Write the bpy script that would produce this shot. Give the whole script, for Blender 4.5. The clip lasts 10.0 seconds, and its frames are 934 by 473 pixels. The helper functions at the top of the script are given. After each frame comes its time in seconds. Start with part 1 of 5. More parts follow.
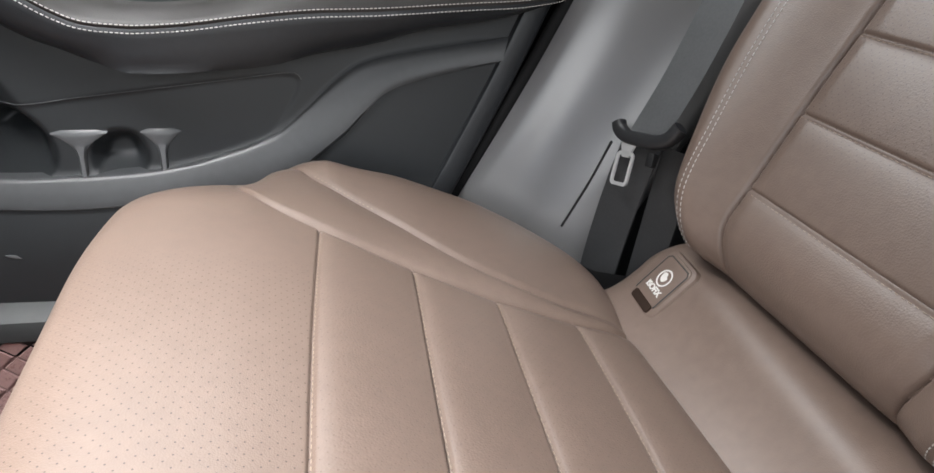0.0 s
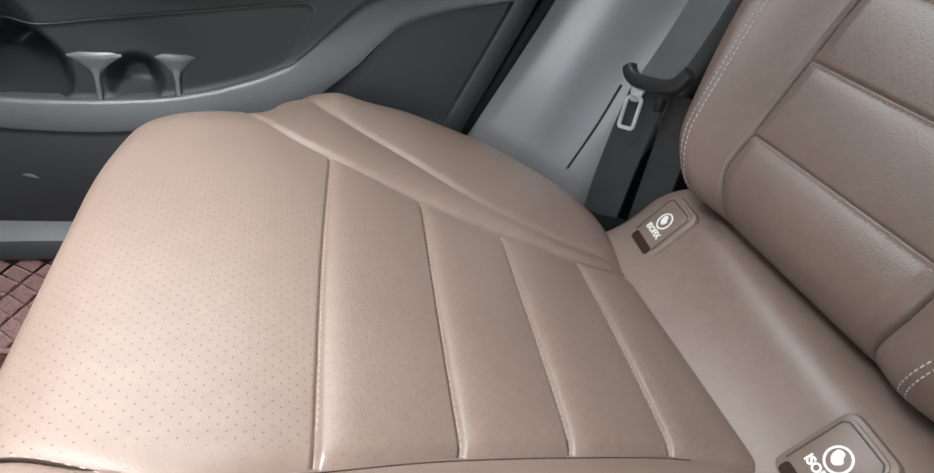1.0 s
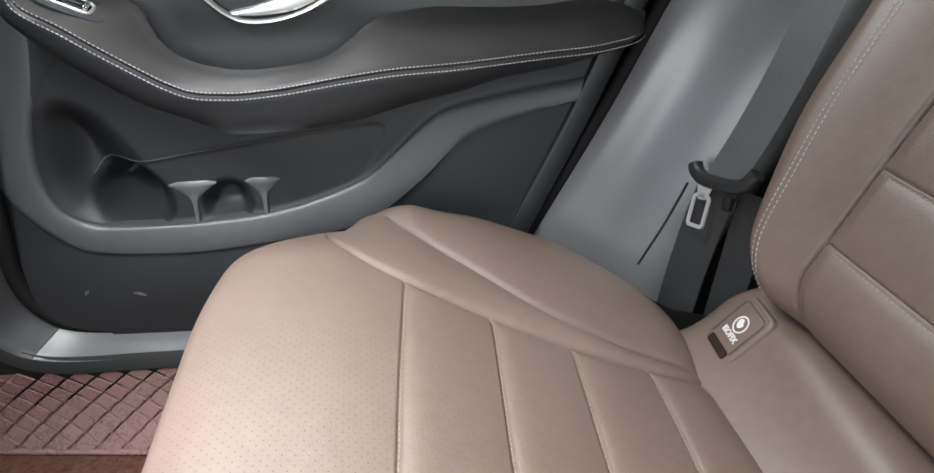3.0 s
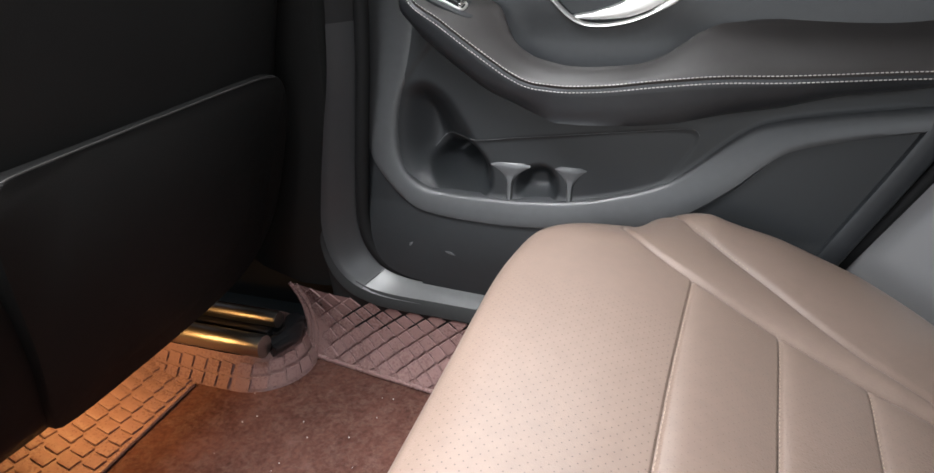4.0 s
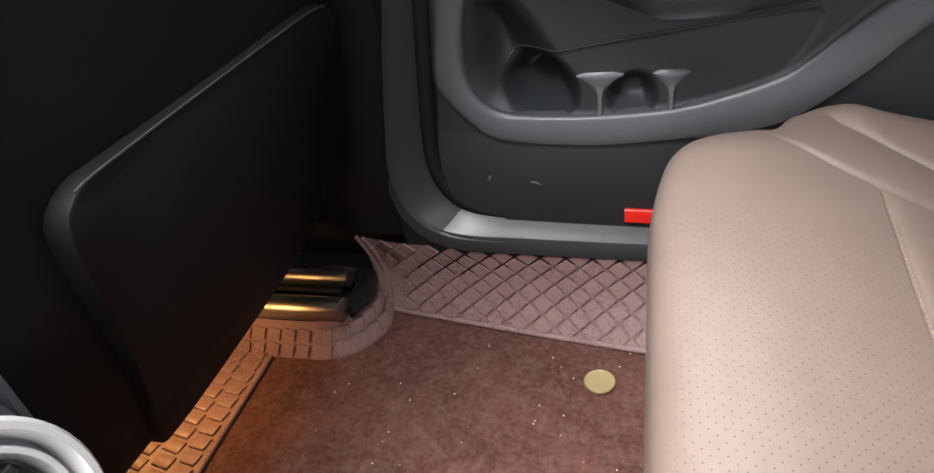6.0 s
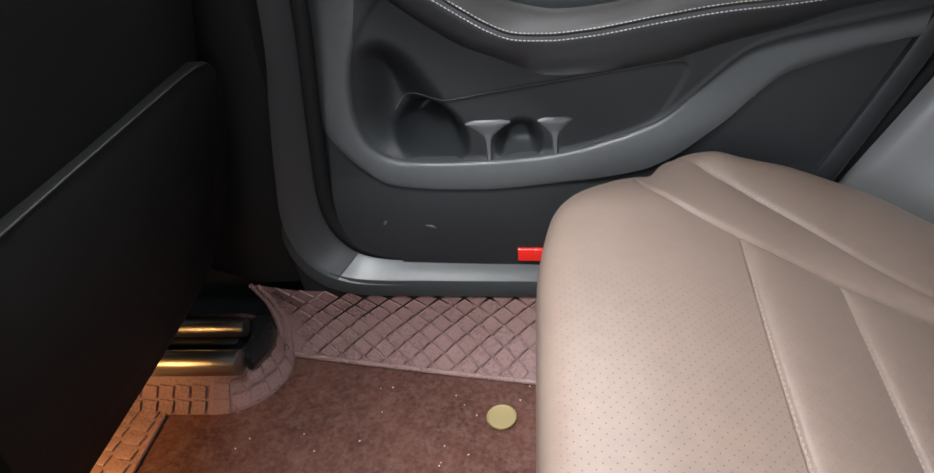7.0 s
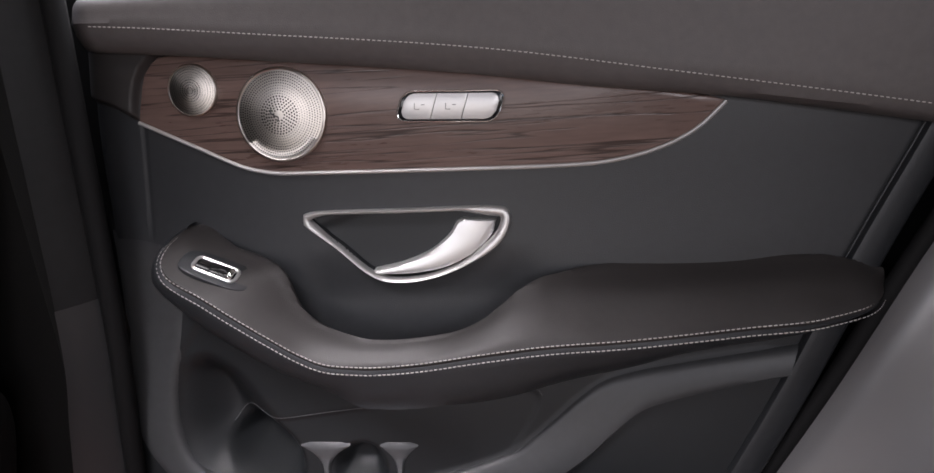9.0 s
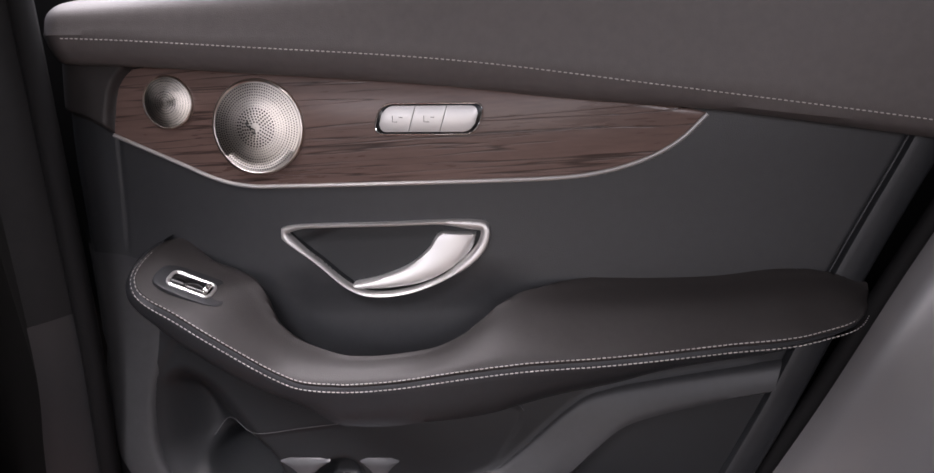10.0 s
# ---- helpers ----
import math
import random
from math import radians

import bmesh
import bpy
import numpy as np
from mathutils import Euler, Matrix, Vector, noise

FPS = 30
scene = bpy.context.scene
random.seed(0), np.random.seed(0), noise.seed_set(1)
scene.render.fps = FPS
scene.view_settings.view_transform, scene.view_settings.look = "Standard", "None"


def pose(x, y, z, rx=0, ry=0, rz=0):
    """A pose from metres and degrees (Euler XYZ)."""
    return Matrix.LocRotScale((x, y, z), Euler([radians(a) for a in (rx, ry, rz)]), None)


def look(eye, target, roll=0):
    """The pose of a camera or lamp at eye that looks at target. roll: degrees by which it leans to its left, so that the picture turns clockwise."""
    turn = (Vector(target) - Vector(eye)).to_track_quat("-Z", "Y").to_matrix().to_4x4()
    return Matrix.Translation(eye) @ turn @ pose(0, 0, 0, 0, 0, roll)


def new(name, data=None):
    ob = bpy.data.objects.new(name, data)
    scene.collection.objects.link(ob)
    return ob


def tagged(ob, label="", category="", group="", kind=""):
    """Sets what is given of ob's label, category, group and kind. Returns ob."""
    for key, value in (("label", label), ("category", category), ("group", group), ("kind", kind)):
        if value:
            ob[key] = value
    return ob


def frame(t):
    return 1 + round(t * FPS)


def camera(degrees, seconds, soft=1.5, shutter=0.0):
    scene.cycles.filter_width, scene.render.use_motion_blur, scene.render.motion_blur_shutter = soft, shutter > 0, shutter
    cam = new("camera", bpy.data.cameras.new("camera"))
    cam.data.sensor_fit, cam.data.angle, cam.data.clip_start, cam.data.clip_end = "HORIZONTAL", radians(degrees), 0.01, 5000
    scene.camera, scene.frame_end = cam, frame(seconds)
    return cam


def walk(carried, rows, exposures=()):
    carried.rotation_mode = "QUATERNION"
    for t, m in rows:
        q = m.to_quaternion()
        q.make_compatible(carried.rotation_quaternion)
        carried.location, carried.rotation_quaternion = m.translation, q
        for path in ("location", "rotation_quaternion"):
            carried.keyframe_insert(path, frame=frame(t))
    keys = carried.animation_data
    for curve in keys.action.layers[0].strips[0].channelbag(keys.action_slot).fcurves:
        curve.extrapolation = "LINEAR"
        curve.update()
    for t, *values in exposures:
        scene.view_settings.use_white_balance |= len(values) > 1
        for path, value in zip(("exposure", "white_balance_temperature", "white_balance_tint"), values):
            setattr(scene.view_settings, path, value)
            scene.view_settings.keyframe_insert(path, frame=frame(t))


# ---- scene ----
cam = camera(70.9, 10.0)
PATH = [
    (0, (0.022, 0.005, 0.606), (0.533, 1.691, -0.341), 4.4),
    (0.5, (0.003, -0.029, 0.575), (0.499, 1.604, -0.466), 7.0),
    (1, (0.017, -0.016, 0.6), (0.505, 1.599, -0.474), 6.8),
    (1.5, (0.06, 0.02, 0.655), (0.479, 1.629, -0.458), 2.3),
    (2, (0.064, 0.019, 0.663), (0.435, 1.636, -0.455), 0.9),
    (3.3, (0.021, -0.001, 0.671), (0.13, 1.752, -0.287), -0.7),
    (3.5, (0.028, -0.004, 0.661), (-0.082, 1.735, -0.322), -1.7),
    (4, (0.014, -0.052, 0.654), (-0.557, 1.643, -0.242), -1.9),
    (4.5, (-0.014, -0.049, 0.653), (-0.687, 1.62, -0.219), -2.2),
    (5, (-0.058, -0.032, 0.614), (-0.745, 1.59, -0.332), -3.3),
    (5.2, (-0.07, -0.018, 0.605), (-0.764, 1.571, -0.391), -4.4),
    (6.3, (-0.148, 0.036, 0.661), (-0.566, 1.612, -0.496), -9.6),
    (6.5, (-0.14, 0.063, 0.666), (-0.47, 1.653, -0.502), -8.0),
    (7, (-0.125, 0.027, 0.69), (-0.364, 1.647, -0.458), -6.3),
    (7.5, (-0.095, 0.054, 0.689), (-0.354, 1.831, -0.192), -5.5),
    (8, (-0.075, 0.085, 0.678), (-0.314, 1.903, -0.12), -5.1),
    (8.5, (-0.01, 0.128, 0.674), (-0.201, 2.021, 0.058), -4.3),
    (9, (0.064, 0.172, 0.752), (-0.211, 2.064, 0.164), -4.7),
    (9.5, (0.075, 0.181, 0.756), (-0.198, 2.078, 0.183), -4.8),
    (10, (0.08, 0.186, 0.76), (-0.187, 2.079, 0.174), -4.7),
]
walk(cam, [(t, look(eye, target, roll)) for t, eye, target, roll in PATH],
     exposures=[(0.0, -0.12, 6500, 9), (1.0, -0.13, 6300, 6), (2.0, -0.16, 6200, 4), (3.5, -0.15, 6350, 8), (5.0, -0.18, 6400, 9), (6.5, -0.52, 6400, 10), (7.5, -0.32, 6150, 5), (8.0, -0.31, 6350, 9), (8.5, -0.38, 6550, 13), (9.0, -0.65, 6580, 19), (10.0, -0.63, 6620, 22)])

# ---- light: soft daylight through the car's windows and the open door, with added fill lamps ----
world = bpy.data.worlds.new("sky")
scene.world = world
world.use_nodes = True
wn = world.node_tree.nodes
sky = wn.new("ShaderNodeTexSky")
sky.sky_type, sky.sun_disc, sky.sun_elevation, sky.sun_rotation = "NISHITA", False, radians(50), radians(200)
wn["Background"].inputs["Strength"].default_value = 0.12
world.node_tree.links.new(sky.outputs["Color"], wn["Background"].inputs["Color"])

sun_data = bpy.data.lights.new("sun", "SUN")
sun_data.energy, sun_data.angle, sun_data.color = 1.0, radians(15), (1.0, 0.96, 0.9)
new("sun", sun_data).matrix_world = look((-0.6, -1.2, 2.6), (0, 0, 0))


def window_light(name, eye, target, w, h, power, colour=(1, 1, 1), spread=180):
    data = bpy.data.lights.new(name, "AREA")
    data.shape, data.size, data.size_y, data.energy, data.color = "RECTANGLE", w, h, power, colour
    data.spread = radians(spread)
    ob = new(name, data)
    ob.matrix_world = look(eye, target)
    return ob


window_light("door_opening_light", (-0.10, -0.86, 0.72), (-0.02, 0.3, 0.48), 0.85, 0.80, 4.8, (1.0, 0.99, 0.98))
window_light("front_window_light", (-0.85, -0.86, 0.98), (0.0, 0.5, 0.45), 0.75, 0.35, 5.6, (1.0, 0.99, 0.98))
window_light("side_window_light", (-0.14, 0.86, 1.03), (-0.10, 0.1, 0.30), 0.80, 0.30, 9.0, (0.97, 0.99, 1.0))
# Unseen lamp added to brighten the upper rear part of the door insert.
window_light("insert_fill_light", (0.74, -0.86, 1.06), (0.25, 0.7, 0.60), 0.50, 0.28, 6.4, (0.97, 0.99, 1.0))
window_light("windscreen_light", (-1.35, 0.0, 1.0), (0.1, 0.2, 0.35), 1.2, 0.4, 2.2, (1.0, 0.99, 0.97))
# Added narrow overhead lamp; no roof glass is known here.
window_light("overhead_fill_light", (-0.38, 0.14, 1.262), (-0.30, 0.34, 0.0), 0.32, 0.55, 14.3, (0.99, 0.99, 1.0), 78)
window_light("footwell_lamp_light", (-0.70, 0.45, 0.19), (-0.67, 0.48, 0.0), 0.06, 0.03, 0.78, (1.0, 0.50, 0.16))


# ---- materials ----
def mat(name, colour, rough=0.5, metal=0.0, spec=0.5, coat=0.0):
    m = bpy.data.materials.new(name)
    m.use_nodes = True
    b = m.node_tree.nodes["Principled BSDF"]
    b.inputs["Base Color"].default_value = (*colour, 1)
    b.inputs["Roughness"].default_value = rough
    b.inputs["Metallic"].default_value = metal
    b.inputs["Specular IOR Level"].default_value = spec
    b.inputs["Coat Weight"].default_value = coat
    return m


def nd(m, kind, **sets):
    n = m.node_tree.nodes.new(kind)
    for k, v in sets.items():
        n.inputs[k].default_value = v
    return n


def ln(m, a, b):
    m.node_tree.links.new(a, b)


def bsdf(m):
    return m.node_tree.nodes["Principled BSDF"]


def vary(m, colour, scale, amount, rough=0.0, coords="Object", stretch=(1, 1, 1)):
    """Uneven tone and gloss at a large and a small scale."""
    tc = nd(m, "ShaderNodeTexCoord")
    mp = nd(m, "ShaderNodeMapping", Scale=stretch)
    ln(m, tc.outputs[coords], mp.inputs["Vector"])
    a = nd(m, "ShaderNodeTexNoise", Scale=scale, Detail=4.0)
    b = nd(m, "ShaderNodeTexNoise", Scale=scale * 14, Detail=3.0)
    ln(m, mp.outputs[0], a.inputs["Vector"])
    ln(m, mp.outputs[0], b.inputs["Vector"])
    mix = nd(m, "ShaderNodeMath")
    mix.operation = "ADD"
    ln(m, a.outputs["Fac"], mix.inputs[0])
    ln(m, b.outputs["Fac"], mix.inputs[1])
    rng = nd(m, "ShaderNodeMapRange")
    rng.inputs["From Min"].default_value, rng.inputs["From Max"].default_value = 0.6, 1.4
    rng.inputs["To Min"].default_value, rng.inputs["To Max"].default_value = 1 - amount, 1 + amount
    ln(m, mix.outputs[0], rng.inputs["Value"])
    mul = nd(m, "ShaderNodeVectorMath")
    mul.operation = "SCALE"
    mul.inputs[0].default_value = colour
    ln(m, rng.outputs[0], mul.inputs["Scale"])
    ln(m, mul.outputs[0], bsdf(m).inputs["Base Color"])
    if rough:
        r2 = nd(m, "ShaderNodeMapRange")
        r0 = bsdf(m).inputs["Roughness"].default_value
        r2.inputs["From Min"].default_value, r2.inputs["From Max"].default_value = 0.6, 1.4
        r2.inputs["To Min"].default_value, r2.inputs["To Max"].default_value = r0 - rough, r0 + rough
        ln(m, mix.outputs[0], r2.inputs["Value"])
        ln(m, r2.outputs[0], bsdf(m).inputs["Roughness"])
    return mul, mp


def grain(m, scale, strength, distance=0.0004, cells=True, coords="Object"):
    """Fine relief: the pebble of leather or of moulded plastic."""
    tc = nd(m, "ShaderNodeTexCoord")
    if cells:
        v = nd(m, "ShaderNodeTexVoronoi", Scale=scale)
        out = v.outputs["Distance"]
    else:
        v = nd(m, "ShaderNodeTexNoise", Scale=scale, Detail=3.0)
        out = v.outputs["Fac"]
    ln(m, tc.outputs[coords], v.inputs["Vector"])
    bp = nd(m, "ShaderNodeBump", Strength=strength, Distance=distance)
    ln(m, out, bp.inputs["Height"])
    ln(m, bp.outputs[0], bsdf(m).inputs["Normal"])
    return bp


def perforate(m, mul, bp, pitch, radius, dark=0.36, extent=None):
    """Rows of small punched holes, set by the surface's own coordinates in metres; extent fades them out at the field's borders."""
    tc = nd(m, "ShaderNodeTexCoord")
    mp = nd(m, "ShaderNodeMapping", Scale=(1 / pitch, 1 / pitch, 0), Rotation=(0, 0, radians(45)))
    ln(m, tc.outputs["UV"], mp.inputs["Vector"])
    fr = nd(m, "ShaderNodeVectorMath")
    fr.operation = "FRACTION"
    ln(m, mp.outputs[0], fr.inputs[0])
    ds = nd(m, "ShaderNodeVectorMath")
    ds.operation = "DISTANCE"
    ds.inputs[1].default_value = (0.5, 0.5, 0)
    ln(m, fr.outputs[0], ds.inputs[0])
    rng = nd(m, "ShaderNodeMapRange")
    rng.inputs["From Min"].default_value, rng.inputs["From Max"].default_value = radius * 0.5, radius
    rng.inputs["To Min"].default_value, rng.inputs["To Max"].default_value = dark, 1.0
    ln(m, ds.outputs["Value"], rng.inputs["Value"])
    hole = rng.outputs[0]
    if extent:
        xyz = nd(m, "ShaderNodeSeparateXYZ")
        ln(m, tc.outputs["UV"], xyz.inputs[0])
        for axis, a, b in extent:
            fade = nd(m, "ShaderNodeMapRange")
            fade.inputs["From Min"].default_value, fade.inputs["From Max"].default_value = a, b
            ln(m, xyz.outputs[axis], fade.inputs["Value"])
            inv = nd(m, "ShaderNodeMath")
            inv.operation, inv.inputs[0].default_value = "SUBTRACT", 1.0
            ln(m, fade.outputs[0], inv.inputs[1])
            mx = nd(m, "ShaderNodeMath")
            mx.operation = "MAXIMUM"
            ln(m, hole, mx.inputs[0])
            ln(m, inv.outputs[0], mx.inputs[1])
            hole = mx.outputs[0]
    mm = nd(m, "ShaderNodeVectorMath")
    mm.operation = "SCALE"
    ln(m, mul.outputs[0], mm.inputs[0])
    ln(m, hole, mm.inputs["Scale"])
    ln(m, mm.outputs[0], bsdf(m).inputs["Base Color"])


BROWN = (0.170, 0.123, 0.100)
leather = mat("brown_leather", BROWN, 0.38, spec=0.5)
vary(leather, BROWN, 7, 0.10, 0.06)
grain(leather, 900, 0.25)
leather_perf = mat("perforated_brown_leather", BROWN, 0.38, spec=0.5)
lp_mul, _ = vary(leather_perf, BROWN, 7, 0.10, 0.06)
perforate(leather_perf, lp_mul, grain(leather_perf, 900, 0.25), 0.0057, 0.12, 0.42, [("X", 0.308, 0.330), ("Y", 0.46, 0.38), ("Y", 0.190, 0.205)])
leather_fine = mat("finely_perforated_brown_leather", BROWN, 0.38, spec=0.5)
lf_mul, _ = vary(leather_fine, BROWN, 7, 0.10, 0.06)
perforate(leather_fine, lf_mul, grain(leather_fine, 560, 0.28, 0.0005), 0.0057, 0.09, 0.62, [("Y", 0.44, 0.36)])
leather_back = mat("perforated_backrest_leather", BROWN, 0.40, spec=0.5)
lb_mul, _ = vary(leather_back, BROWN, 7, 0.10, 0.06)
perforate(leather_back, lb_mul, grain(leather_back, 700, 0.30), 0.0052, 0.11, 0.45, [("X", 0.13, 0.17)])
BLACK = (0.025, 0.027, 0.030)
black_leather = mat("black_leather", BLACK, 0.42, spec=0.45)
vary(black_leather, BLACK, 9, 0.15, 0.05)
grain(black_leather, 1100, 0.25)
INSERT = (0.031, 0.033, 0.036)
insert_leather = mat("black_insert_leather", INSERT, 0.40, spec=0.5)
vary(insert_leather, INSERT, 9, 0.12, 0.05)
grain(insert_leather, 1100, 0.25)
BROWN_BLACK = (0.037, 0.0335, 0.0328)
brown_black_leather = mat("brown_black_leather", BROWN_BLACK, 0.46, spec=0.5)
vary(brown_black_leather, BROWN_BLACK, 9, 0.12, 0.05)
grain(brown_black_leather, 1100, 0.25)
# Paler copy of the brown-black leather: light on the door top is in the colour.
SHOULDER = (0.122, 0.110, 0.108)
shoulder_leather = mat("lightened_shoulder_leather", SHOULDER, 0.5, spec=0.4)
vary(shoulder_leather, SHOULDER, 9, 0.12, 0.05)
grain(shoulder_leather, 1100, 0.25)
black_plastic = mat("black_moulded_plastic", (0.0155, 0.0175, 0.0195), 0.5)
vary(black_plastic, (0.0155, 0.0175, 0.0195), 8, 0.15, 0.06)
grain(black_plastic, 1400, 0.2, cells=False)
grey_plastic = mat("grey_satin_plastic", (0.058, 0.060, 0.063), 0.40)
vary(grey_plastic, (0.058, 0.060, 0.063), 8, 0.1, 0.05)
grain(grey_plastic, 1400, 0.15, cells=False)
sill_plastic = mat("sill_grey_plastic", (0.036, 0.037, 0.039), 0.36, spec=0.5)
vary(sill_plastic, (0.036, 0.037, 0.039), 8, 0.06, 0.04)
pillar_plastic = mat("pillar_grey_plastic", (0.18, 0.178, 0.18), 0.22, spec=0.8)
vary(pillar_plastic, (0.18, 0.178, 0.18), 1.2, 0.05)
grain(pillar_plastic, 1400, 0.08, cells=False)
fin_grey = mat("grey_fin_plastic", (0.10, 0.103, 0.107), 0.35)
vary(fin_grey, (0.10, 0.103, 0.107), 12, 0.08, 0.05)
# Lighter copy of the trim plastic, with light from above in its colour.
sill_cover_lit = mat("sill_cover_lit", (0.066, 0.068, 0.070), 0.36, spec=0.6)
vary(sill_cover_lit, (0.066, 0.068, 0.070), 8, 0.06, 0.04)
seat_cloth = mat("black_seat_back_vinyl", (0.009, 0.0088, 0.0085), 0.6, spec=0.22)
vary(seat_cloth, (0.009, 0.0088, 0.0085), 8, 0.2, 0.06)
grain(seat_cloth, 900, 0.25)
# Darker copy of the trim plastic, with the front seat's shade put in.
trim_shaded = mat("shaded_trim_plastic", (0.020, 0.020, 0.0205), 0.65, spec=0.2)
vary(trim_shaded, (0.020, 0.020, 0.0205), 8, 0.15, 0.06)
seal_rubber = mat("matt_seal_rubber", (0.009, 0.009, 0.0095), 0.75, spec=0.2)
vary(seal_rubber, (0.009, 0.009, 0.0095), 20, 0.2, 0.08)
rubber = mat("black_rubber", (0.012, 0.012, 0.013), 0.45)
vary(rubber, (0.012, 0.012, 0.013), 20, 0.2, 0.08)
chrome = mat("satin_chrome", (0.66, 0.65, 0.64), 0.34, metal=0.7)
lever_chrome = mat("bright_satin_lever", (0.86, 0.86, 0.85), 0.38, metal=0.65)
bright_chrome = mat("bright_chrome", (0.85, 0.84, 0.82), 0.1, metal=1.0)
steel = mat("rail_steel", (0.40, 0.38, 0.35), 0.36, metal=1.0)
gloss_black = mat("gloss_black", (0.012, 0.012, 0.013), 0.12)
silver_key = mat("silver_key_paint", (0.74, 0.73, 0.72), 0.35, metal=0.5)
vary(silver_key, (0.74, 0.73, 0.72), 60, 0.03, 0.03)
buckle_steel = mat("buckle_steel", (0.6, 0.6, 0.6), 0.3, metal=0.3)
white_print = mat("white_print", (0.78, 0.76, 0.73), 0.6)
dark_print = mat("dark_print", (0.05, 0.05, 0.05), 0.6)
red_lens = mat("red_reflector", (0.75, 0.02, 0.012), 0.25)
# Dark brown for strips and plates that paint shade in creases and slots.
crease_shade = mat("crease_shade_brown", (0.035, 0.023, 0.018), 0.95, spec=0.05)
seat_thread = mat("tan_thread", (0.36, 0.29, 0.23), 0.8)
thread = mat("pale_thread", (0.54, 0.51, 0.49), 0.8)
webbing = mat("grey_webbing", (0.082, 0.085, 0.088), 0.6)
vary(webbing, (0.082, 0.085, 0.088), 30, 0.2, 0.05)
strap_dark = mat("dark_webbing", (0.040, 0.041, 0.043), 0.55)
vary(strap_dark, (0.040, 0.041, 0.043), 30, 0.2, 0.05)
grip_plastic = mat("dark_grey_grip", (0.045, 0.046, 0.048), 0.32)
vary(grip_plastic, (0.030, 0.030, 0.032), 20, 0.15, 0.05)
brass = mat("brass", (0.60, 0.48, 0.24), 0.32, metal=0.7)
carpet = mat("brown_pile_carpet", (0.125, 0.056, 0.043), 0.95, spec=0.1)
vary(carpet, (0.125, 0.056, 0.043), 11, 0.5)
grain(carpet, 900, 1.0, 0.003, cells=False)
ctc = nd(carpet, "ShaderNodeTexCoord")
cno = nd(carpet, "ShaderNodeTexNoise", Scale=48.0, Detail=6.0, Roughness=0.8, Distortion=0.3)
ln(carpet, ctc.outputs["Object"], cno.inputs["Vector"])
crg = nd(carpet, "ShaderNodeMapRange")
crg.inputs["From Min"].default_value, crg.inputs["From Max"].default_value = 0.47, 0.72
ln(carpet, cno.outputs["Fac"], crg.inputs["Value"])
cmx = nd(carpet, "ShaderNodeMix")
cmx.data_type = "RGBA"
cmx.inputs[7].default_value = (0.20, 0.115, 0.095, 1)
ln(carpet, crg.outputs[0], cmx.inputs[0])
ln(carpet, bsdf(carpet).inputs["Base Color"].links[0].from_socket, cmx.inputs[6])
ln(carpet, cmx.outputs[2], bsdf(carpet).inputs["Base Color"])
MATC = (0.265, 0.165, 0.155)
mat_leather = mat("quilted_mat_leather", MATC, 0.29, spec=0.5)
vary(mat_leather, MATC, 18, 0.15, 0.06)
grain(mat_leather, 800, 0.25)
headlining = mat("grey_headlining", (0.5, 0.49, 0.47), 0.9)
vary(headlining, (0.5, 0.49, 0.47), 20, 0.05)

wood = mat("open_pore_brown_wood", (0.10, 0.068, 0.058), 0.30, spec=0.6)
_, wmap = vary(wood, (0.172, 0.113, 0.097), 5, 0.25, 0.05, stretch=(0.5, 1, 5))
wtc = nd(wood, "ShaderNodeTexCoord")
wmp = nd(wood, "ShaderNodeMapping", Scale=(2.2, 1, 80), Rotation=(0, radians(0.6), 0))
ln(wood, wtc.outputs["Object"], wmp.inputs["Vector"])
wno = nd(wood, "ShaderNodeTexNoise", Scale=1.0, Detail=3.0, Distortion=0.25)
ln(wood, wmp.outputs[0], wno.inputs["Vector"])
wab = nd(wood, "ShaderNodeMath")
wab.operation = "SUBTRACT"
wab.inputs[1].default_value = 0.5
ln(wood, wno.outputs["Fac"], wab.inputs[0])
wa2 = nd(wood, "ShaderNodeMath")
wa2.operation = "ABSOLUTE"
ln(wood, wab.outputs[0], wa2.inputs[0])
wrg = nd(wood, "ShaderNodeMapRange")
wrg.inputs["From Min"].default_value, wrg.inputs["From Max"].default_value = 0.003, 0.022
wrg.inputs["To Min"].default_value, wrg.inputs["To Max"].default_value = 0.35, 1.0
ln(wood, wa2.outputs[0], wrg.inputs["Value"])
wsc = nd(wood, "ShaderNodeVectorMath")
wsc.operation = "SCALE"
ln(wood, bsdf(wood).inputs["Base Color"].links[0].from_socket, wsc.inputs[0])
ln(wood, wrg.outputs[0], wsc.inputs["Scale"])
ln(wood, wsc.outputs[0], bsdf(wood).inputs["Base Color"])
wbp = nd(wood, "ShaderNodeBump", Strength=0.4, Distance=0.0006)
ln(wood, wrg.outputs[0], wbp.inputs["Height"])
ln(wood, wbp.outputs[0], bsdf(wood).inputs["Normal"])


# ---- mesh helpers ----
def empty(name, place=(0, 0, 0)):
    ob = new(name)
    ob.location = place
    ob.empty_display_size = 0.05
    return ob


